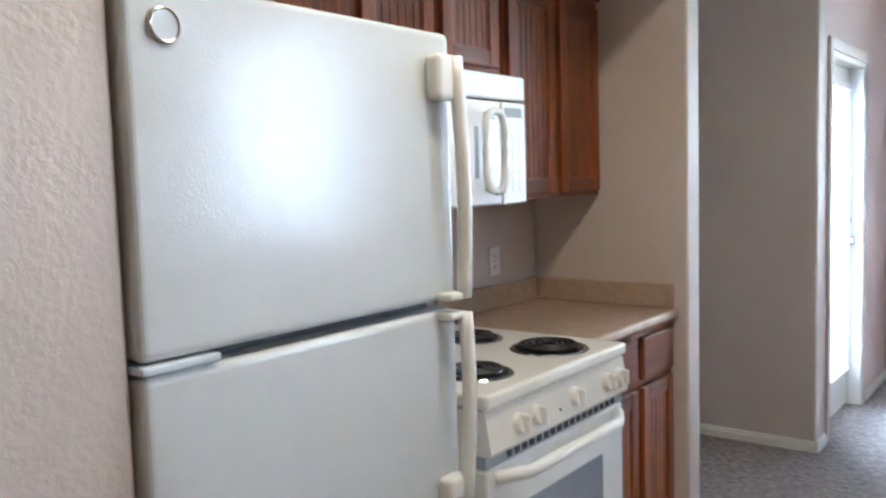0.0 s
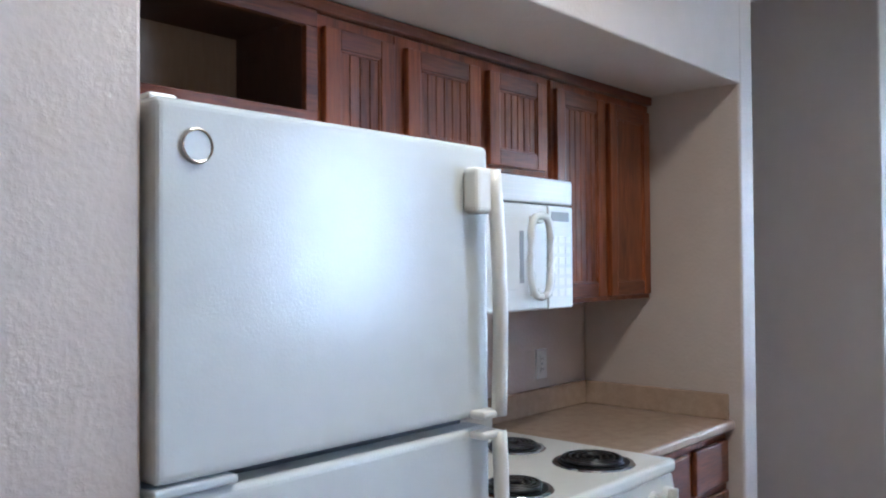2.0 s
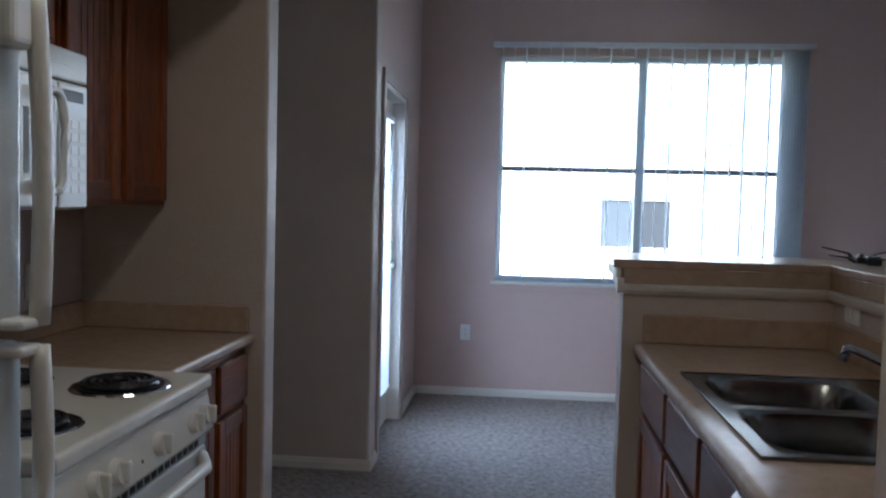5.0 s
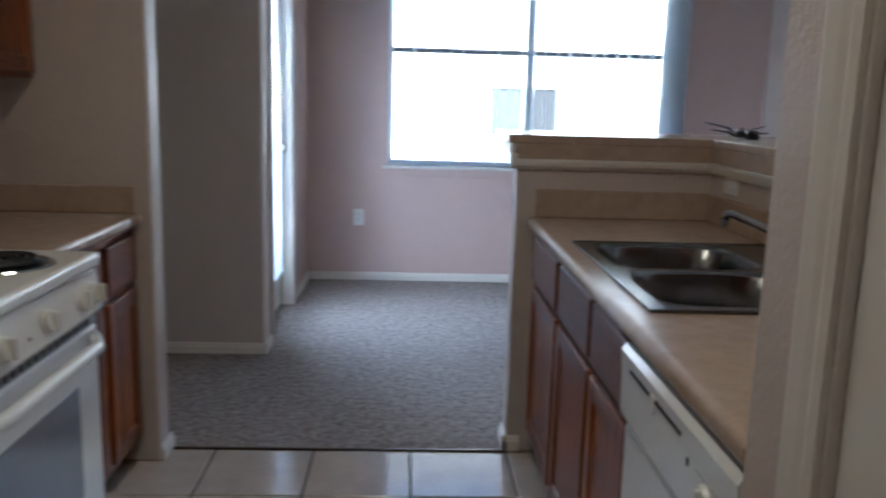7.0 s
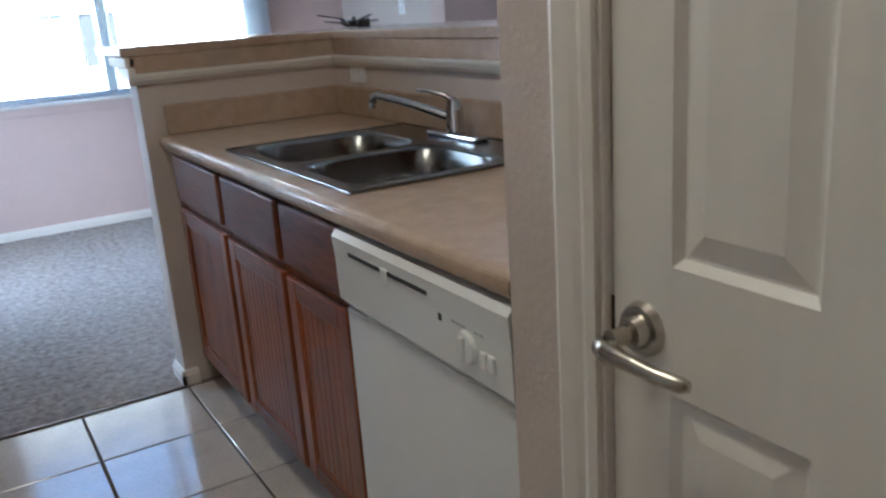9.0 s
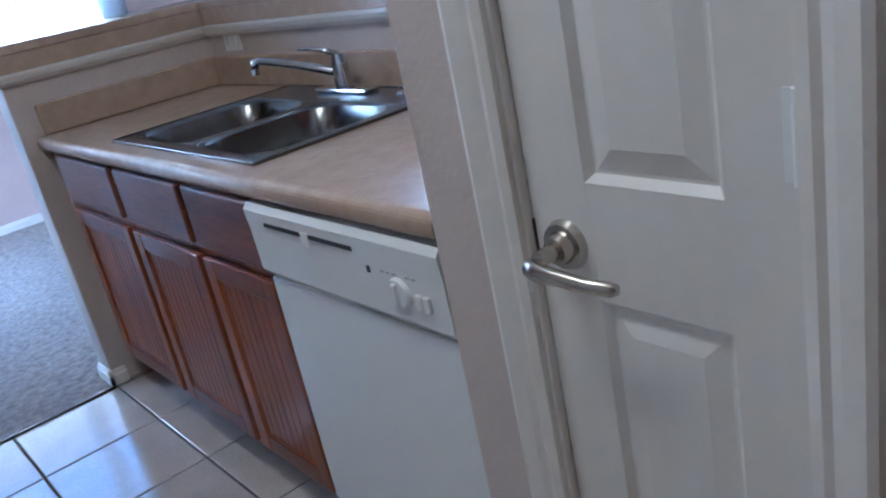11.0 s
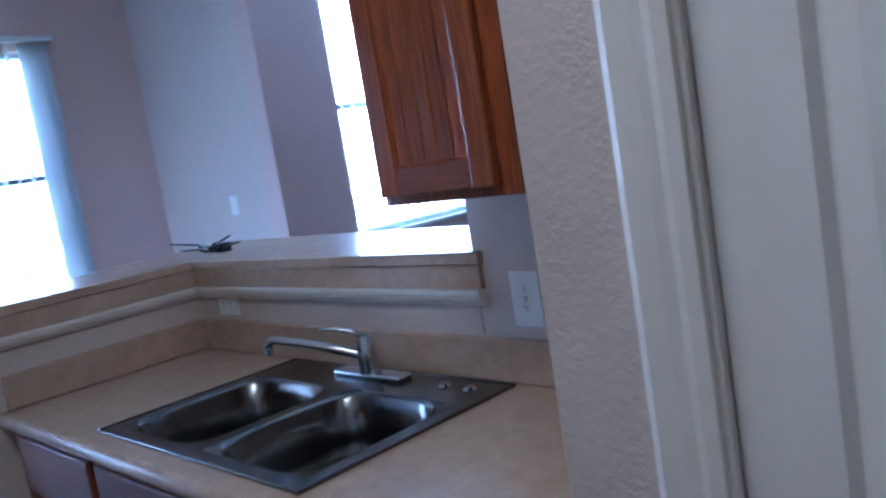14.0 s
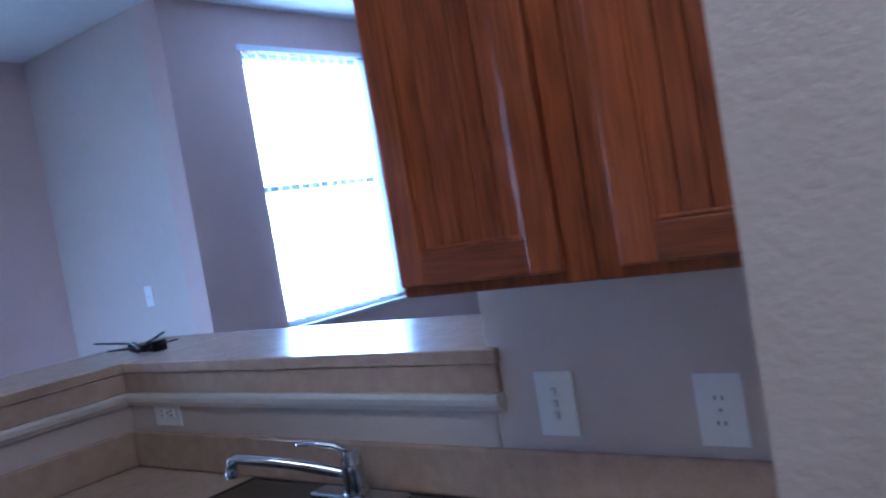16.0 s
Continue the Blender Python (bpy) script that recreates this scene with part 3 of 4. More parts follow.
def fridge():
    y0, y1, xf = 0.788, 1.532, -0.564
    f = thing("refrigerator", (-0.95, 1.16, 0), "white pebbled top-freezer refrigerator with cream handles", "refrigerator")
    part("body", boxes(((-1.34, y0 + 0.004, 0.03), (-0.648, y1 - 0.004, 1.718)), bevel=0.008), PEBBLED, f)
    part("gasket", boxes(((-0.648, y0 + 0.014, 0.09), (-0.634, y1 - 0.014, 1.71))), GASKET, f, "grey door gasket, darkened for the shaded gap")
    for nm, z0, z1 in (("freezer_door", 1.186, 1.735), ("fridge_door", 0.075, 1.166)):
        part(nm, boxes(((-0.634, y0, z0), (xf, y1, z1)), bevel=0.014, seg=4), PEBBLED, f, smooth=False)
    part("kick_grille", boxes(*[((-0.66, y0 + 0.02, 0.012 + i * 0.014), (-0.645, y1 - 0.02, 0.020 + i * 0.014)) for i in range(4)]), GASKET, f)
    for fy in (y0 + 0.06, y1 - 0.06):
        part("foot", cyl(bmesh.new(), (-0.70, fy, 0), (-0.70, fy, 0.03), 0.018), GASKET, f)
    part("top_hinge", boxes(((-0.68, y0 + 0.012, 1.7355), (-0.60, y0 + 0.058, 1.746)), bevel=0.006), WHITE, f)
    part("middle_hinge", boxes(((-0.64, y0 - 0.002, 1.169), (xf + 0.004, y0 + 0.135, 1.183)), bevel=0.004), FRAME, f, "pale metal hinge plate")
    b = bmesh.new()
    cyl(b, (xf, 0.854, 1.668), (xf + 0.005, 0.854, 1.668), 0.027, 0.025, 32)
    badge = part("badge", b, BADGE, f, "round silver badge", smooth=False)
    part("badge_ring", tube(bmesh.new(), [(xf + 0.005, 0.854 + 0.024 * math.cos(a), 1.668 + 0.024 * math.sin(a)) for a in [2 * math.pi * i / 24 for i in range(25)]], [0.002] * 25, 6), NICKEL, badge)
    hx = xf + 0.034
    for nm, za, zb, big in (("freezer_handle", 1.192, 1.682, True), ("fridge_handle", 0.77, 1.160, False)):
        bm = bmesh.new()
        steps = 12
        pts = [(hx + 0.010 * math.sin(math.pi * i / steps), 1.504 + 0.012 * (1 - i / steps if big else i / steps), za + (zb - za) * i / steps) for i in range(steps + 1)]
        tube(bm, pts, [0.0155] * (steps + 1), 12, 1.0)
        hnd = part(nm, bm, CREAM, f, "cream plastic bar handle", smooth=True)
        top, low = (zb, za) if big else (za, zb)
        part("bracket", boxes(((xf - 0.001, 1.446, top - 0.088 if big else top), (hx + 0.004, 1.512, top + 0.004 if big else top + 0.05)), bevel=0.012, seg=3), CREAM, hnd)
        part("bracket", boxes(((xf - 0.001, 1.462, low - 0.004 if big else low - 0.012), (hx + 0.006, 1.520, low + 0.012 if big else low + 0.004)), bevel=0.006), CREAM, hnd)
    return f


fridge()


def burner(parent, x, y, r):
    bm = bmesh.new()
    cyl(bm, (x, y, 0.9165), (x, y, 0.921), r + 0.022, r + 0.018, 36)
    pan = part("drip_pan", bm, CHROME, parent, "chrome drip ring", smooth=False)
    bm = bmesh.new()
    cyl(bm, (x, y, 0.9212), (x, y, 0.9225), r + 0.006, r + 0.006, 36)
    part("bowl", bm, BLACK, pan, "black burner bowl")
    turns = 4
    n = 96
    pts = [(x + (0.02 + (r - 0.022) * i / n) * math.cos(2 * math.pi * turns * i / n), y + (0.02 + (r - 0.022) * i / n) * math.sin(2 * math.pi * turns * i / n), 0.930) for i in range(n + 1)]
    part("coil", tube(bmesh.new(), pts, [0.0065] * (n + 1), 6), BLACK, pan, "black coil element", smooth=True)
    return pan


def stove():
    y0, y1 = 1.735, 2.495
    s = thing("stove", (-1.0, 2.115, 0), "white electric coil stove with front knobs and oven door", "stove")
    part("body", boxes(((-1.37, y0 + 0.004, 0.03), (-0.70, y1 - 0.004, 0.872)), bevel=0.004), STOVE, s)
    part("cooktop", boxes(((-1.38, y0, 0.876), (-0.632, y1, 0.916)), bevel=0.012, seg=3), STOVE, s, "cream enamel cooktop")
    part("back_ledge", boxes(((-1.385, y0, 0.914), (-1.32, y1, 0.965)), bevel=0.01), STOVE, s)
    for x, y, r in ((-0.788, 2.288, 0.098), (-1.08, 2.296, 0.078), (-0.79, 1.915, 0.078), (-1.08, 1.915, 0.098)):
        burner(s, x, y, r)
    bm = bmesh.new()
    profile_y(bm, [(-0.70, 0.874), (-0.652, 0.874), (-0.645, 0.868), (-0.628, 0.77), (-0.632, 0.762), (-0.70, 0.762)], y0 + 0.004, y1 - 0.004)
    panel = part("control_panel", bm, STOVE, s, "cream knob panel")
    for ky in (1.875, 1.96, 2.165, 2.36, 2.44):
        bm = bmesh.new()
        cyl(bm, (-0.640, ky, 0.815), (-0.618, ky, 0.819), 0.029, 0.025, 24)
        knob = part("knob", bm, CREAM, panel, "round cream knob")
        part("grip", boxes(((-0.628, ky - 0.007, 0.795), (-0.600, ky + 0.007, 0.842)), bevel=0.005), CREAM, knob)
    part("indicator", cyl(bmesh.new(), (-0.640, 2.08, 0.80), (-0.632, 2.08, 0.801), 0.005, 0.004, 10), SLOT, panel)
    part("vent_strip", boxes(((-0.70, y0 + 0.008, 0.728), (-0.648, y1 - 0.008, 0.760))), GREYMARK, s, "grey vent strip")
    for i in range(17):
        vy = y0 + 0.10 + i * 0.036
        part("vent_slot", boxes(((-0.6485, vy, 0.735), (-0.646, vy + 0.022, 0.753))), SLOT, s)
    od = part("oven_door", boxes(((-0.70, y0 + 0.006, 0.21), (-0.645, y1 - 0.006, 0.726)), bevel=0.01, seg=3), WHITE, s, "white oven door")
    part("oven_window", boxes(((-0.646, y0 + 0.15, 0.31), (-0.6425, y1 - 0.15, 0.60)), bevel=0.001, seg=1), OVENGLASS, od, "grey reflective oven glass")
    n = 14
    pts = [(-0.645 + 0.048 * min(1, math.sin(math.pi * i / n) * 2.4), y0 + 0.04 + (y1 - y0 - 0.08) * i / n, 0.70) for i in range(n + 1)]
    part("handle", tube(bmesh.new(), pts, [0.017] * (n + 1), 10), CREAM, od, "cream oven handle", smooth=True)
    part("drawer", boxes(((-0.70, y0 + 0.006, 0.05), (-0.65, y1 - 0.006, 0.198)), bevel=0.01), WHITE, s)
    for fy in (y0 + 0.05, y1 - 0.05):
        part("foot", cyl(bmesh.new(), (-0.76, fy, 0), (-0.76, fy, 0.032), 0.02), SLOT, s)
    return s


stove()


def microwave():
    y0, y1, z0, z1, xf = 1.768, 2.527, 1.345, 1.765, -1.005
    m = thing("microwave", (-1.2, 2.147, z0), "white over-the-range microwave with a loop handle", "microwave")
    part("body", boxes(((XW + 0.002, y0 + 0.01, z0), (-1.045, y1, z1)), bevel=0.005), WHITE, m)
    part("vent_panel", boxes(((-1.045, y0 + 0.01, z1 - 0.082), (xf, y1, z1)), bevel=0.008, seg=3), WHITE, m)
    for i in range(3):
        part("vent_slot", boxes(((xf - 0.002, y0 + 0.06, z1 - 0.062 + i * 0.018), (xf + 0.0006, y1 - 0.06, z1 - 0.060 + i * 0.018))), CREAM, m)
    d = part("door", boxes(((-1.045, y0 + 0.01, z0 + 0.004), (xf, 2.382, z1 - 0.086)), bevel=0.008, seg=3), WHITE, m)
    # the window's bright reflection is put into its white colour
    part("door_window", boxes(((xf - 0.001, y0 + 0.06, z0 + 0.07), (xf + 0.0015, 2.215, z1 - 0.13)), bevel=0.0007, seg=1), WHITE, d, "window coloured white for its bright reflection")
    n = 20
    pts = []
    for i in range(n + 1):
        a = -math.pi / 2 + math.pi * 2 * i / n
        pts.append((xf + 0.036, 2.295 + 0.055 * abs(math.cos(a)) ** 0.6 * (1 if math.cos(a) > 0 else -1), z0 + 0.172 + 0.125 * abs(math.sin(a)) ** 0.7 * (1 if math.sin(a) > 0 else -1)))
    h = part("handle", tube(bmesh.new(), pts, [0.012] * (n + 1), 8), WHITE, d, "white loop handle", smooth=True)
    for hz in (z0 + 0.06, z0 + 0.285):
        part("handle_post", boxes(((xf - 0.001, 2.28, hz - 0.012), (xf + 0.035, 2.31, hz + 0.012)), bevel=0.004), WHITE, h)
    # no hollow is cut: a flat grey strip paints the recess's shade
    part("handle_recess_shade", boxes(((xf - 0.001, 2.232, z0 + 0.09), (xf + 0.0012, 2.252, z0 + 0.25))), GREYMARK, d)
    c = part("control_panel", boxes(((-1.045, 2.386, z0 + 0.004), (xf, y1, z1 - 0.086)), bevel=0.006), WHITE, m)
    part("display", boxes(((xf - 0.001, 2.402, z1 - 0.135), (xf + 0.001, y1 - 0.025, z1 - 0.105))), GREYMARK, c)
    for r in range(6):
        for k in range(3):
            part("button", boxes(((xf - 0.001, 2.402 + k * 0.040, z0 + 0.045 + r * 0.034), (xf + 0.001, 2.432 + k * 0.040, z0 + 0.067 + r * 0.034)), bevel=0.0004, seg=1), PLATE, c)
    part("grease_filter", boxes(((-1.32, y0 + 0.08, z0 - 0.003), (-1.10, y1 - 0.08, z0 + 0.001))), GREYMARK, m)
    return m


microwave()


def wall_plate(kind_name, at, out, w, h, label, category, detail):
    """A cover plate at the wall point 'at'; out: '+x', '-x', '-y'."""
    p = thing(kind_name, at, label, category)
    ax = 0 if "x" in out else 1
    s = 1 if out[0] == "+" else -1

    def slab(u0, u1, v0, v1, d0, d1, bevel=0.0):
        lo, hi = [0, 0, 0], [0, 0, 0]
        lo[ax], hi[ax] = sorted((at[ax] + s * d0, at[ax] + s * d1))
        lo[1 - ax], hi[1 - ax] = at[1 - ax] + u0, at[1 - ax] + u1
        lo[2], hi[2] = at[2] + v0, at[2] + v1
        return boxes((lo, hi), bevel=bevel)

    plate = part("plate", slab(-w / 2, w / 2, -h / 2, h / 2, 0, 0.006, 0.0025), PLATE, p)
    if detail == "outlet":
        wide = w > h
        for k in (-0.021, 0.021):
            cu, cv = (k, 0) if wide else (0, k)
            r = part("receptacle", slab(cu - 0.014, cu + 0.014, cv - 0.014, cv + 0.014, 0.0055, 0.0085, 0.003), PLATE, plate)
            for e in (-0.006, 0.006):
                du, dv = (0, e) if wide else (e, 0)
                part("slot", slab(cu + du - (0.004 if wide else 0.0012), cu + du + (0.004 if wide else 0.0012), cv + dv - (0.0012 if wide else 0.004), cv + dv + (0.0012 if wide else 0.004), 0.0084, 0.009), SLOT, r)
    else:
        for k in ((0,) if detail == "toggle" else (-0.022, 0.0, 0.022)):
            part("toggle", slab(-0.005, 0.005, k - 0.006, k + 0.008, 0.0055, 0.016, 0.002), PLATE, plate)
    part("screw", slab(-0.003, 0.003, -0.003, 0.003, 0.006, 0.0072), GREYMARK, plate)
    return p


wall_plate("outlet", (XW, 2.898, 1.10), "+x", 0.072, 0.116, "white outlet above the counter", "outlet", "outlet")
wall_plate("outlet", (-0.193, YF, 0.465), "-y", 0.075, 0.118, "white outlet below the dining window", "outlet", "outlet")
wall_plate("outlet", (XS, 3.16, 1.064), "-x", 0.118, 0.072, "white sideways outlet above the sink backsplash", "outlet", "outlet")
wall_plate("light_switch", (XS, 1.924, 1.10), "-x", 0.080, 0.122, "white switch plate with stacked toggles", "light switch", "stack")
wall_plate("outlet", (XS, 1.622, 1.092), "-x", 0.080, 0.122, "white outlet beside the wall cabinet", "outlet", "outlet")
wall_plate("light_switch", (XD, 5.39, 1.29), "-x", 0.075, 0.118, "white light switch on the dining side wall", "light switch", "toggle")


# ---- sink side ----
SG = "cherry base cabinets under the sink"
XC = 0.635
base_cabinet(1.935, 2.303, XS - 0.002, XC, -1, [(1.948, 2.292)], "cherry base cabinet beside the dishwasher", SG, (0.697, 0.852), 0.70)
base_cabinet(2.305, 2.768, XS - 0.002, XC, -1, [(2.322, 2.752)], "cherry base cabinet below the sink", SG, (0.697, 0.852), 0.70)
base_cabinet(2.770, 3.343, XS - 0.002, XC, -1, [(2.790, 3.275)], "cherry base cabinet at the bar's end", SG, (0.697, 0.852), 0.70)

SX0, SX1, SY0, SY1 = 0.672, 1.238, 1.985, 2.775   # hole for the sink
XCF = 0.598
top = thing("countertop", (0.93, 2.3, 0.87), "tan laminate sink countertop with a rounded front edge", "countertop")
bm = boxes(((SX1, YV + 0.002, 0.872), (XS - 0.001, 3.344, 0.91)), ((SX0, YV + 0.002, 0.872), (SX1, SY0, 0.91)), ((SX0, SY1, 0.872), (SX1, 3.344, 0.91)))
fr = boxes(((XCF, YV + 0.002, 0.866), (SX0, 3.344, 0.91)))
es = [e for e in fr.edges if all(abs(v.co.x - XCF) < 1e-4 for v in e.verts) and abs(e.verts[0].co.z - e.verts[1].co.z) < 1e-4]
bmesh.ops.bevel(fr, geom=es, offset=0.019, segments=5, profile=0.5, affect="EDGES")
part("top", bm, LAMINATE, top)
part("front_edge", fr, LAMINATE, top)
part("backsplash", boxes(((XS - 0.02, YV + 0.002, 0.9105), (XS, 3.325, 1.012)), bevel=0.005), LAMINATE, top)
part("end_splash", boxes(((XCF + 0.03, 3.325, 0.9105), (XS - 0.0, 3.3445, 1.012)), bevel=0.005), LAMINATE, top)
part("side_splash", boxes(((XCF + 0.05, YV + 0.0, 0.9105), (XS - 0.021, YV + 0.018, 1.008)), bevel=0.005), LAMINATE, top)


def sink():
    s = thing("sink", (0.955, 2.38, 0.9), "double-bowl stainless steel drop-in sink", "sink")
    x0, x1, y0, y1, z = 0.662, 1.240, 1.970, 2.790, 0.9165
    bx0, bx1 = 0.697, 1.095
    bays = ((2.008, 2.362), (2.400, 2.752))
    us, vs = (x0, bx0, bx1, x1), (y0, bays[0][0], bays[0][1], bays[1][0], bays[1][1], y1)
    bm = bmesh.new()
    grid = [[bm.verts.new((u, v, z)) for v in vs] for u in us]
    for p in range(3):
        for q in range(5):
            if not (p == 1 and q in (1, 3)):
                bm.faces.new((grid[p][q], grid[p + 1][q], grid[p + 1][q + 1], grid[p][q + 1]))
    out = bmesh.ops.extrude_face_region(bm, geom=list(bm.faces))
    bmesh.ops.translate(bm, verts=[g for g in out["geom"] if isinstance(g, bmesh.types.BMVert)], vec=(0, 0, -0.006))
    bmesh.ops.recalc_face_normals(bm, faces=bm.faces)
    part("deck", bm, STEEL, s)
    part("rim", boxes(((x0 - 0.004, y0 - 0.004, 0.9105), (x0 + 0.004, y1 + 0.004, z + 0.0025)), ((x1 - 0.004, y0 - 0.004, 0.9105), (x1 + 0.004, y1 + 0.004, z + 0.0025)), ((x0 + 0.004, y0 - 0.004, 0.9105), (x1 - 0.004, y0 + 0.004, z + 0.0025)), ((x0 + 0.004, y1 - 0.004, 0.9105), (x1 - 0.004, y1 + 0.004, z + 0.0025)), bevel=0.002), STEEL, s)
    for a, b in bays:
        cx, cy, hx, hy = (bx0 + bx1) / 2, (a + b) / 2, (bx1 - bx0) / 2, (b - a) / 2
        bm = bmesh.new()
        last = None
        n = 48
        for inset, dz, power in ((-0.001, 0.0003, 40), (0.004, -0.001, 5), (0.009, -0.008, 4.2), (0.016, -0.10, 4.0), (0.026, -0.15, 3.8), (0.05, -0.172, 3.4), (0.12, -0.178, 2.6), (0.145, -0.180, 2)):
            ring = []
            for k in range(n):
                t = 2 * math.pi * k / n
                c, d = math.cos(t), math.sin(t)
                ring.append(bm.verts.new((cx + (hx - inset) * math.copysign(abs(c) ** (2 / power), c), cy + (hy - inset) * math.copysign(abs(d) ** (2 / power), d), z + dz)))
            if last:
                for k in range(n):
                    bm.faces.new((last[k], ring[k], ring[(k + 1) % n], last[(k + 1) % n]))
            last = ring
        bm.faces.new(last[::-1])
        bowl = part("bowl", bm, STEEL, s, "deep rounded steel bowl", smooth=True)
        bm = bmesh.new()
        cyl(bm, (cx, cy, z - 0.179), (cx, cy, z - 0.174), 0.045, 0.040, 24)
        drain = part("drain", bm, CHROME, bowl)
    for yy in (2.05, 2.13):
        bm = bmesh.new()
        cyl(bm, (1.185, yy, z), (1.185, yy, z + 0.006), 0.018, 0.012, 18)
        part("hole_cover", bm, CHROME, s)
    return s


sink()


def faucet():
    f = thing("faucet", (1.185, 2.36, 0.9165), "chrome single-lever kitchen faucet on the sink deck", "faucet")
    part("base_plate", boxes(((1.160, 2.26, 0.917), (1.212, 2.51, 0.931)), bevel=0.006, seg=3), CHROME, f)
    bm = bmesh.new()
    cyl(bm, (1.186, 2.388, 0.930), (1.186, 2.388, 0.995), 0.027, 0.023)
    cyl(bm, (1.186, 2.388, 0.995), (1.186, 2.388, 1.022), 0.024, 0.018)
    part("body", bm, CHROME, f)
    p0, p1 = Vector((1.186, 2.388, 0.968)), Vector((1.056, 2.592, 1.036))
    pts = [p0 + (p1 - p0) * (i / 9) + Vector((0, 0, 0.005 * math.sin(math.pi * i / 9))) for i in range(10)]
    pts += [p1 + Vector((-0.008, 0.009, -0.004)), p1 + Vector((-0.012, 0.012, -0.022))]
    sp = part("spout", tube(bmesh.new(), pts, [0.013] * 4 + [0.0115] * 6 + [0.0125, 0.0125], 12), CHROME, f, smooth=True)
    part("aerator", cyl(bmesh.new(), p1 + Vector((-0.012, 0.012, -0.020)), p1 + Vector((-0.013, 0.013, -0.036)), 0.0135), CHROME, sp)
    part("lever", tube(bmesh.new(), [(1.186, 2.388, 1.018), (1.168, 2.412, 1.036), (1.142, 2.448, 1.047), (1.122, 2.478, 1.050)], [0.014, 0.011, 0.008, 0.006], 10, 0.7), CHROME, f, smooth=True)
    return f


faucet()


def dishwasher():
    y0, y1, xf = 1.333, 1.938, 0.614
    d = thing("dishwasher", (0.9, 1.62, 0), "white built-in dishwasher with a dial control", "dishwasher")
    part("tub", boxes(((xf + 0.05, y0 + 0.004, 0.10), (1.2, y1 - 0.004, 0.864)), bevel=0.003), GASKET, d)
    part("kick_plate", boxes(((xf + 0.06, y0 + 0.004, 0.0), (xf + 0.10, y1 - 0.004, 0.10))), SLOT, d)
    part("door", boxes(((xf, y0 + 0.002, 0.125), (xf + 0.05, y1 - 0.002, 0.690)), bevel=0.006, seg=3), WHITE, d)
    bm = bmesh.new()
    profile_y(bm, [(xf + 0.05, 0.695), (xf + 0.002, 0.695), (xf - 0.012, 0.712), (xf - 0.014, 0.80), (xf - 0.018, 0.845), (xf - 0.008, 0.858), (xf + 0.05, 0.858)], y0 + 0.002, y1 - 0.002)
    c = part("control_panel", bm, WHITE, d, "white control panel")
    part("latch_slot", boxes(((xf - 0.0175, 1.565, 0.816), (xf - 0.012, 1.866, 0.825)), bevel=0.001, seg=1), SLOT, c, "black grip slot")
    part("latch", boxes(((xf - 0.020, 1.702, 0.797), (xf - 0.014, 1.728, 0.828)), bevel=0.004), WHITE, c)
    bm = bmesh.new()
    cyl(bm, (xf - 0.014, 1.452, 0.762), (xf - 0.022, 1.452, 0.762), 0.028, 0.025, 28)
    k = part("dial", bm, WHITE, c, "round white dial")
    part("dial_grip", boxes(((xf - 0.030, 1.447, 0.741), (xf - 0.020, 1.457, 0.783)), bevel=0.003), WHITE, k)
    for yy in (1.404, 1.384):
        part("button", boxes(((xf - 0.020, yy - 0.008, 0.742), (xf - 0.012, yy + 0.008, 0.770)), bevel=0.003), PLATE, c)
    part("indicator", boxes(((xf - 0.0155, 1.526, 0.784), (xf - 0.0125, 1.534, 0.796))), SLOT, c)
    for i, yy in enumerate((1.49, 1.475, 1.46, 1.425, 1.41)):
        part("print_mark", boxes(((xf - 0.0148, yy - 0.005, 0.792), (xf - 0.0125, yy + 0.005, 0.795))), GREYMARK, c)
    return d


dishwasher()

# raised breakfast bar, an L in plan
bar = thing("bar_top", (1.4, 3.2, 1.135), "L-shaped tan laminate breakfast bar top", "bar top")
BX0, BX1, BY0, BY1, BZ = 1.258, 1.70, 2.035, 3.77, 1.208
part("long_leg", boxes(((BX0, BY0, BZ - 0.030), (BX1, 3.322, BZ)), bevel=0.004), LAMINATE, bar)
part("short_leg", boxes(((0.515, 3.322, BZ - 0.030), (BX1, BY1, BZ)), bevel=0.004), LAMINATE, bar)
part("fascia", boxes(((BX0 + 0.004, BY0 + 0.004, 1.122), (BX0 + 0.02, 3.34, BZ - 0.0305)), ((0.54, 3.326, 1.122), (BX0 + 0.004, 3.344, BZ - 0.0305)), bevel=0.002), LAMINATE, bar)
mould = thing("bar_moulding", (1.25, 3.3, 1.10), "cream painted moulding under the breakfast bar", "moulding", kind="structure")
sec = [(XS, 1.084), (XS - 0.010, 1.084), (XS - 0.014, 1.090), (XS - 0.024, 1.098), (XS - 0.030, 1.112), (XS - 0.030, 1.1215), (XS, 1.1215)]
part("run", profile_y(bmesh.new(), sec, BY0 + 0.002, 3.33), TRIM, mould)
sec2 = [(3.345, 1.084), (3.335, 1.084), (3.331, 1.090), (3.321, 1.098), (3.315, 1.112), (3.315, 1.1215), (3.345, 1.1215)]
part("run", profile_x(bmesh.new(), sec2, 0.53, XS - 0.01), TRIM, mould)
part("end", boxes(((0.530, 3.318, 1.118), (0.5545, 3.49, 1.1415)), ((0.538, 3.326, 1.10), (0.5545, 3.48, 1.118)), bevel=0.004), TRIM, mould)
part("end_block", boxes(((0.525, 3.326, 1.142), (0.56, 3.60, BZ - 0.031)), bevel=0.006), TRIM, mould)

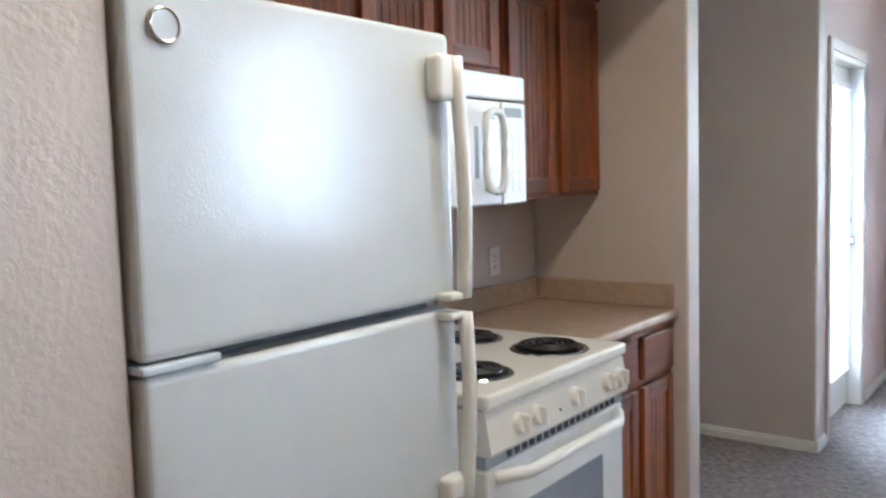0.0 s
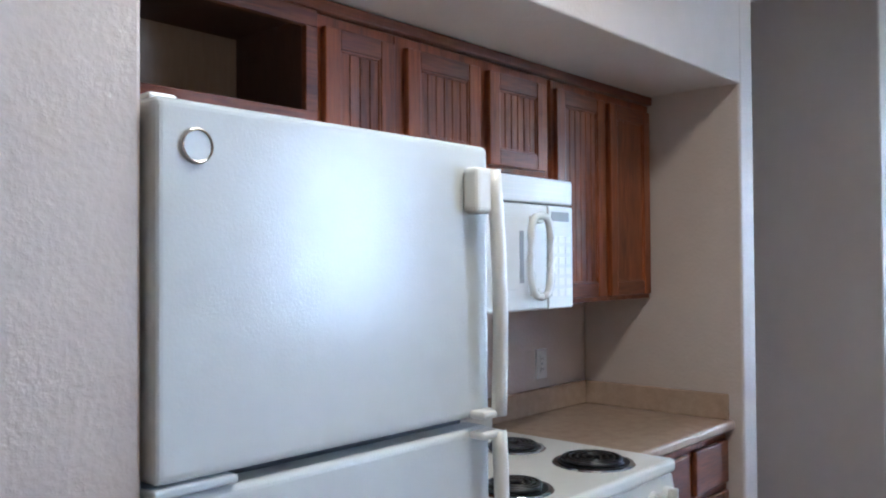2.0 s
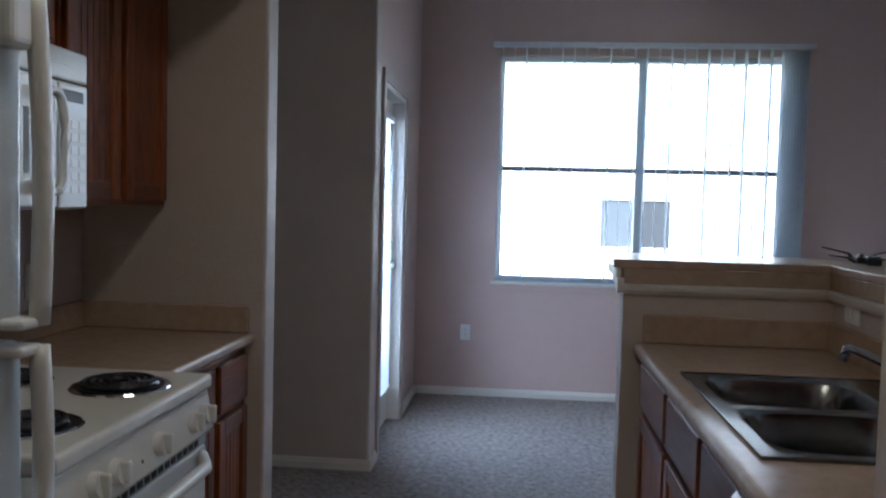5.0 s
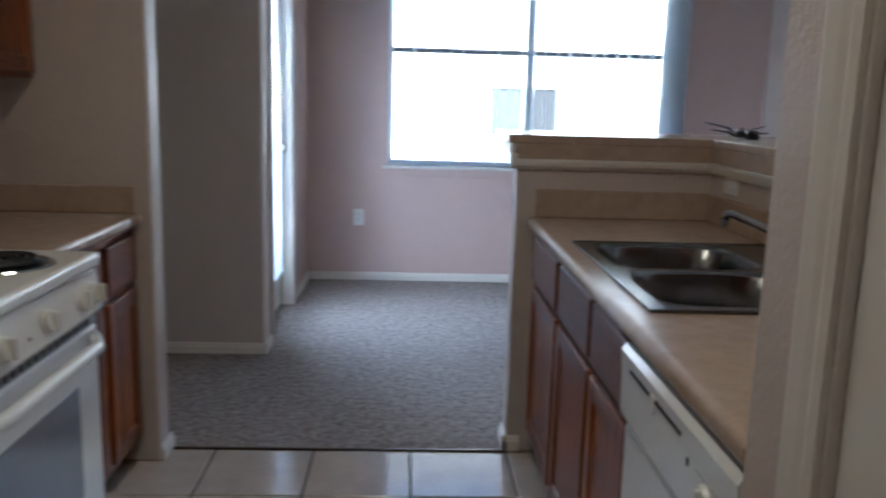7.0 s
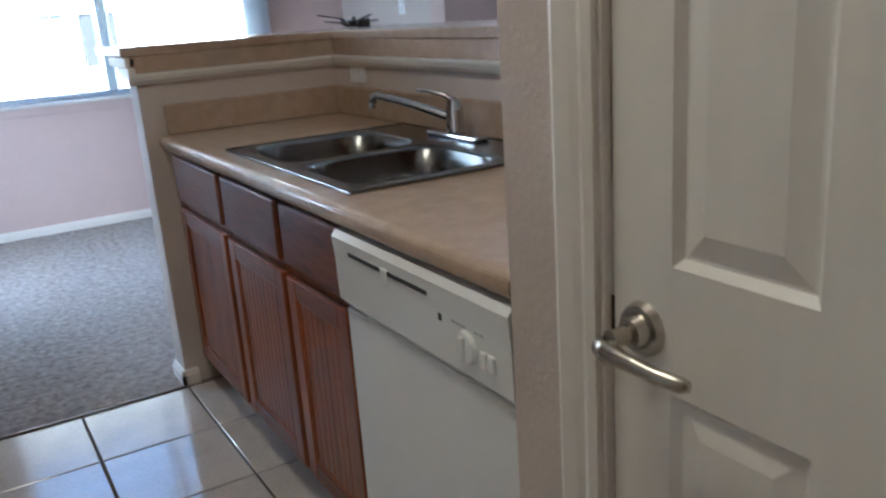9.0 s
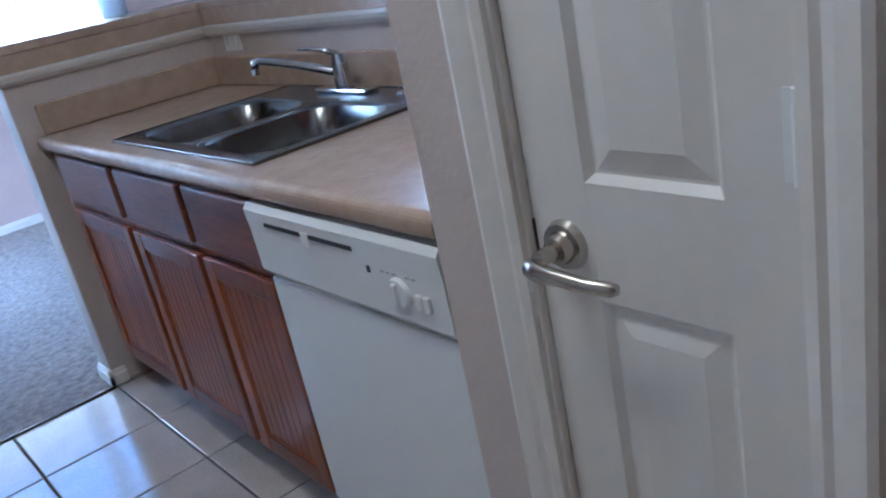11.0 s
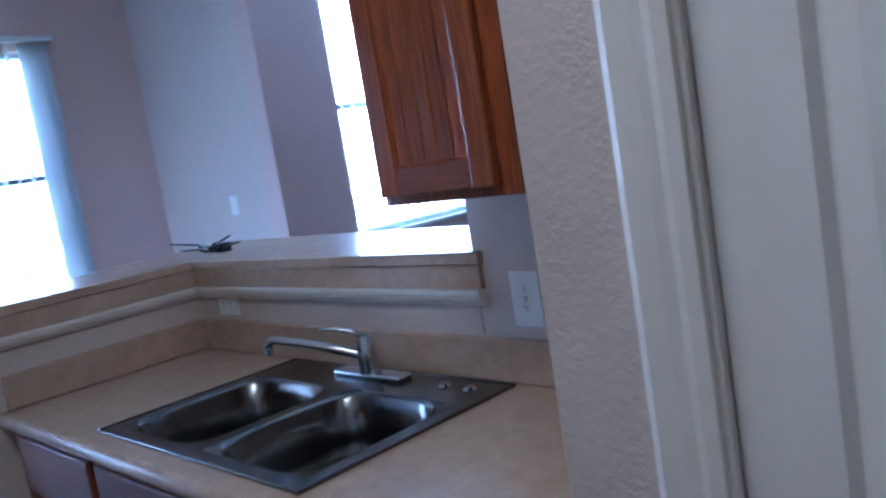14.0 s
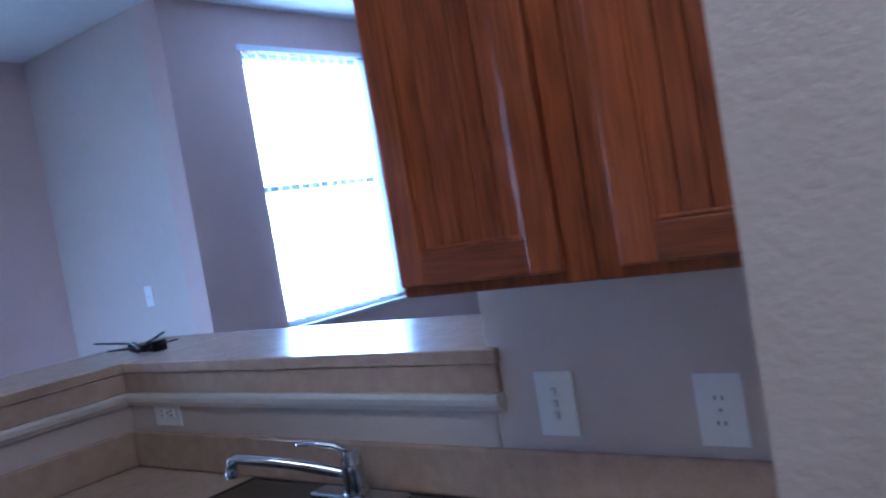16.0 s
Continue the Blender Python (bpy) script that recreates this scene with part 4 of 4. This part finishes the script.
# wall cabinet over the sink counter
RG = "cherry wall cabinets by the sink"
wall_cabinet(1.650, 1.990, 1.352, 2.13, [(1.692, 1.980)], XS - 0.001, 0.985, "cherry wall cabinet with a beaded door", -1, RG)
wall_cabinet(YV + 0.004, 1.648, 1.352, 2.13, [(YV + 0.02, 1.606)], XS - 0.001, 0.985, "cherry wall cabinet in the corner by the pantry", -1, RG)

# keys on the bar
keys = thing("key_ring", (1.41, 3.43, BZ), "bunch of dark metal keys lying on the bar top", "keys")
ring = [(1.39 + 0.016 * math.cos(a), 3.41 + 0.016 * math.sin(a), BZ + 0.012) for a in [2 * math.pi * i / 16 for i in range(17)]]
part("ring", tube(bmesh.new(), ring, [0.0018] * 17, 6), NICKEL, keys)
for i, (ang, ln, tilt) in enumerate(((20, 0.09, 0.035), (75, 0.08, 0.02), (140, 0.12, 0.045), (165, 0.09, 0.02), (250, 0.07, 0.03), (310, 0.09, 0.015))):
    a = radians(ang)
    d = Vector((math.cos(a), math.sin(a), 0))
    p = Vector((1.39, 3.41, BZ + 0.012)) + d * 0.016
    bm = bmesh.new()
    tube(bm, [p, p + d * 0.022 + Vector((0, 0, tilt * 0.5)), p + d * 0.026 + Vector((0, 0, tilt * 0.6)), p + d * ln + Vector((0, 0, tilt))], [0.016, 0.016, 0.008, 0.006], 8, 0.45)
    part("key", bm, BLACK if i % 2 == 0 else BRONZE, keys)
part("fob", boxes(((1.40, 3.365, BZ + 0.001), (1.445, 3.41, BZ + 0.034)), bevel=0.006), BLACK, keys, "black plastic fob")

# pantry door
pd = thing("door_pantry", (0.63, 0.94, 0), "cream two-panel pantry door, closed, with a lever handle", "door", kind="structure")
DX = 0.612
leafp = part("leaf", boxes(((DX + 0.016, PD0 + 0.017, 0.013), (DX + 0.029, PD1 - 0.013, PDZ - 0.015))), DOORPAINT, pd)
for a, b in ((PD0 + 0.017, 0.868), (1.046, PD1 - 0.012)):
    part("stile", boxes(((DX, a, 0.012), (DX + 0.03, b, PDZ - 0.014))), DOORPAINT, leafp)
for a, b in ((0.012, 0.21), (0.835, 0.985), (1.90, PDZ - 0.014)):
    part("rail", boxes(((DX + 0.0004, 0.868, a), (DX + 0.03, 1.046, b))), DOORPAINT, leafp)
for za, zb in ((0.21, 0.835), (0.985, 1.90)):
    bm = bmesh.new()
    rows = ((0.0, 0.0), (0.010, 0.010), (0.014, 0.010), (0.042, 0.002))
    last = None
    for ins, dep in rows:
        r = [bm.verts.new((DX + dep, y, z)) for y, z in ((0.868 + ins, za + ins), (1.046 - ins, za + ins), (1.046 - ins, zb - ins), (0.868 + ins, zb - ins))]
        if last:
            for k in range(4):
                bm.faces.new((last[k], last[(k + 1) % 4], r[(k + 1) % 4], r[k]))
        last = r
    bm.faces.new(last)
    bmesh.ops.recalc_face_normals(bm, faces=bm.faces)
    if bm.faces[-1:][0].normal.x > 0:
        bmesh.ops.reverse_faces(bm, faces=bm.faces)
    part("panel", bm, DOORPAINT, leafp, "raised panel with sloping borders")
for lo, hi in (((XR - 0.001, PD0, 0), (XR + 0.12, PD0 + 0.010, PDZ)), ((XR - 0.001, PD1 - 0.010, 0), (XR + 0.12, PD1, PDZ)), ((XR - 0.001, PD0 + 0.01, PDZ - 0.012), (XR + 0.12, PD1 - 0.01, PDZ))):
    part("jamb", boxes((lo, hi)), TRIM, pd)
cs = [(0.0, 0.0), (0.0, -0.010), (0.012, -0.013), (0.020, -0.010), (0.030, -0.014), (0.050, -0.018), (0.058, -0.014), (0.060, 0.0)]
for nm, yedge, sgn in (("casing", PD1 - 0.004, 1), ("casing", PD0 + 0.004, -1)):
    bm = bmesh.new()
    lo = [bm.verts.new((XR - 0.0005 + d, yedge + sgn * u * 1.15, 0)) for u, d in cs]
    hi = [bm.verts.new((XR - 0.0005 + d, yedge + sgn * u * 1.15, PDZ + 0.06)) for u, d in cs]
    for k in range(len(cs)):
        j = (k + 1) % len(cs)
        bm.faces.new((lo[k], lo[j], hi[j], hi[k]))
    bm.faces.new(lo[::-1]), bm.faces.new(hi)
    bmesh.ops.recalc_face_normals(bm, faces=bm.faces)
    part(nm, bm, TRIM, pd)
part("casing", boxes(((XR - 0.016, PD0 + 0.004, PDZ - 0.004), (XR - 0.0005, PD1 - 0.004, PDZ + 0.06)), bevel=0.004), TRIM, pd)
for hz in (0.25, 1.055, 1.82):
    hg = bmesh.new()
    cyl(hg, (DX - 0.006, PD0 + 0.011, hz - 0.045), (DX - 0.006, PD0 + 0.011, hz + 0.045), 0.006, n=10)
    box(hg, (DX - 0.003, PD0 + 0.011, hz - 0.044), (DX - 0.0005, PD0 + 0.028, hz + 0.044))
    part("hinge", hg, PLATE, pd, "painted-over white hinge")
LY, LZ = 1.087, 0.902
bm = bmesh.new()
cyl(bm, (DX, LY, LZ), (DX - 0.010, LY, LZ), 0.033, 0.029, 28)
cyl(bm, (DX - 0.010, LY, LZ), (DX - 0.024, LY, LZ), 0.021, 0.017, 24)
cyl(bm, (DX - 0.024, LY, LZ), (DX - 0.052, LY, LZ), 0.011, 0.011, 16)
hd = part("door_handle", bm, NICKEL, leafp, "brushed nickel lever handle")
part("lever", tube(bmesh.new(), [(DX - 0.052, LY + 0.016, LZ - 0.012), (DX - 0.056, LY, LZ - 0.014), (DX - 0.056, LY - 0.03, LZ - 0.015), (DX - 0.053, LY - 0.07, LZ - 0.018), (DX - 0.046, LY - 0.10, LZ - 0.020), (DX - 0.042, LY - 0.108, LZ - 0.020)], [0.011, 0.0115, 0.009, 0.008, 0.008, 0.005], 12, 1.15), NICKEL, pd, smooth=True)
part("latch_plate", boxes(((DX - 0.003, PD1 - 0.0135, LZ - 0.028), (DX + 0.02, PD1 - 0.0105, LZ + 0.028)), bevel=0.0008, seg=1), BRONZE, leafp, "dark latch plate")

# ---- ceiling things ----
lamp = thing("ceiling_light", (1.06, 5.45, CZ), "lit flush dome ceiling light in the dining area", "ceiling light")
part("canopy", cyl(bmesh.new(), (1.06, 5.45, CZ), (1.06, 5.45, CZ - 0.028), 0.185, 0.175, 36), NICKEL, lamp)
part("shade", dome(bmesh.new(), (1.06, 5.45, CZ - 0.028), 0.165, 0.085), GLOW, lamp, "frosted glass dome", smooth=True)
part("finial", cyl(bmesh.new(), (1.06, 5.45, CZ - 0.112), (1.06, 5.45, CZ - 0.130), 0.012, 0.007, 14), NICKEL, lamp)
smoke = thing("smoke_detector", (-0.19, 4.48, CZ), "round white smoke detector on the ceiling", "smoke detector")
part("base", cyl(bmesh.new(), (-0.19, 4.48, CZ), (-0.19, 4.48, CZ - 0.015), 0.075, 0.075, 30), PLATE, smoke)
part("cover", cyl(bmesh.new(), (-0.19, 4.48, CZ - 0.015), (-0.19, 4.48, CZ - 0.042), 0.066, 0.052, 30), PLATE, smoke)
kl = thing("kitchen_light", (-0.02, 1.5, CZ), "long white kitchen ceiling fixture", "ceiling light")
part("housing", boxes(((-0.17, 1.0, CZ - 0.10), (0.13, 2.0, CZ)), bevel=0.01), PLATE, kl)

# ---- floor tiles ----
P = 0.3665
tile_bm = boxes(((-P / 2 + 0.0035, -P / 2 + 0.0035, -0.006), (P / 2 - 0.0035, P / 2 - 0.0035, 0.0)), bevel=0.0025, seg=1)
tile_me = finish("tile", tile_bm, TILE)
for i in range(-3, 2):
    for j in range(0, 13):
        cx, cy = 0.19 + P * (i + 0.5), CARPET_Y - 0.003 - P * (j + 0.5)
        ob = new("tile", tile_me)
        ob.parent = tile_floor
        ob.location = (cx, cy, random.uniform(-0.0006, 0.0004))
edge = thing("carpet_strip", (0, CARPET_Y, 0), "dark metal strip between tile and carpet", "threshold", kind="structure")
part("strip", boxes(((XA, CARPET_Y - 0.006, -0.003), (0.55, CARPET_Y + 0.006, 0.007)), bevel=0.002), BRONZE, edge)
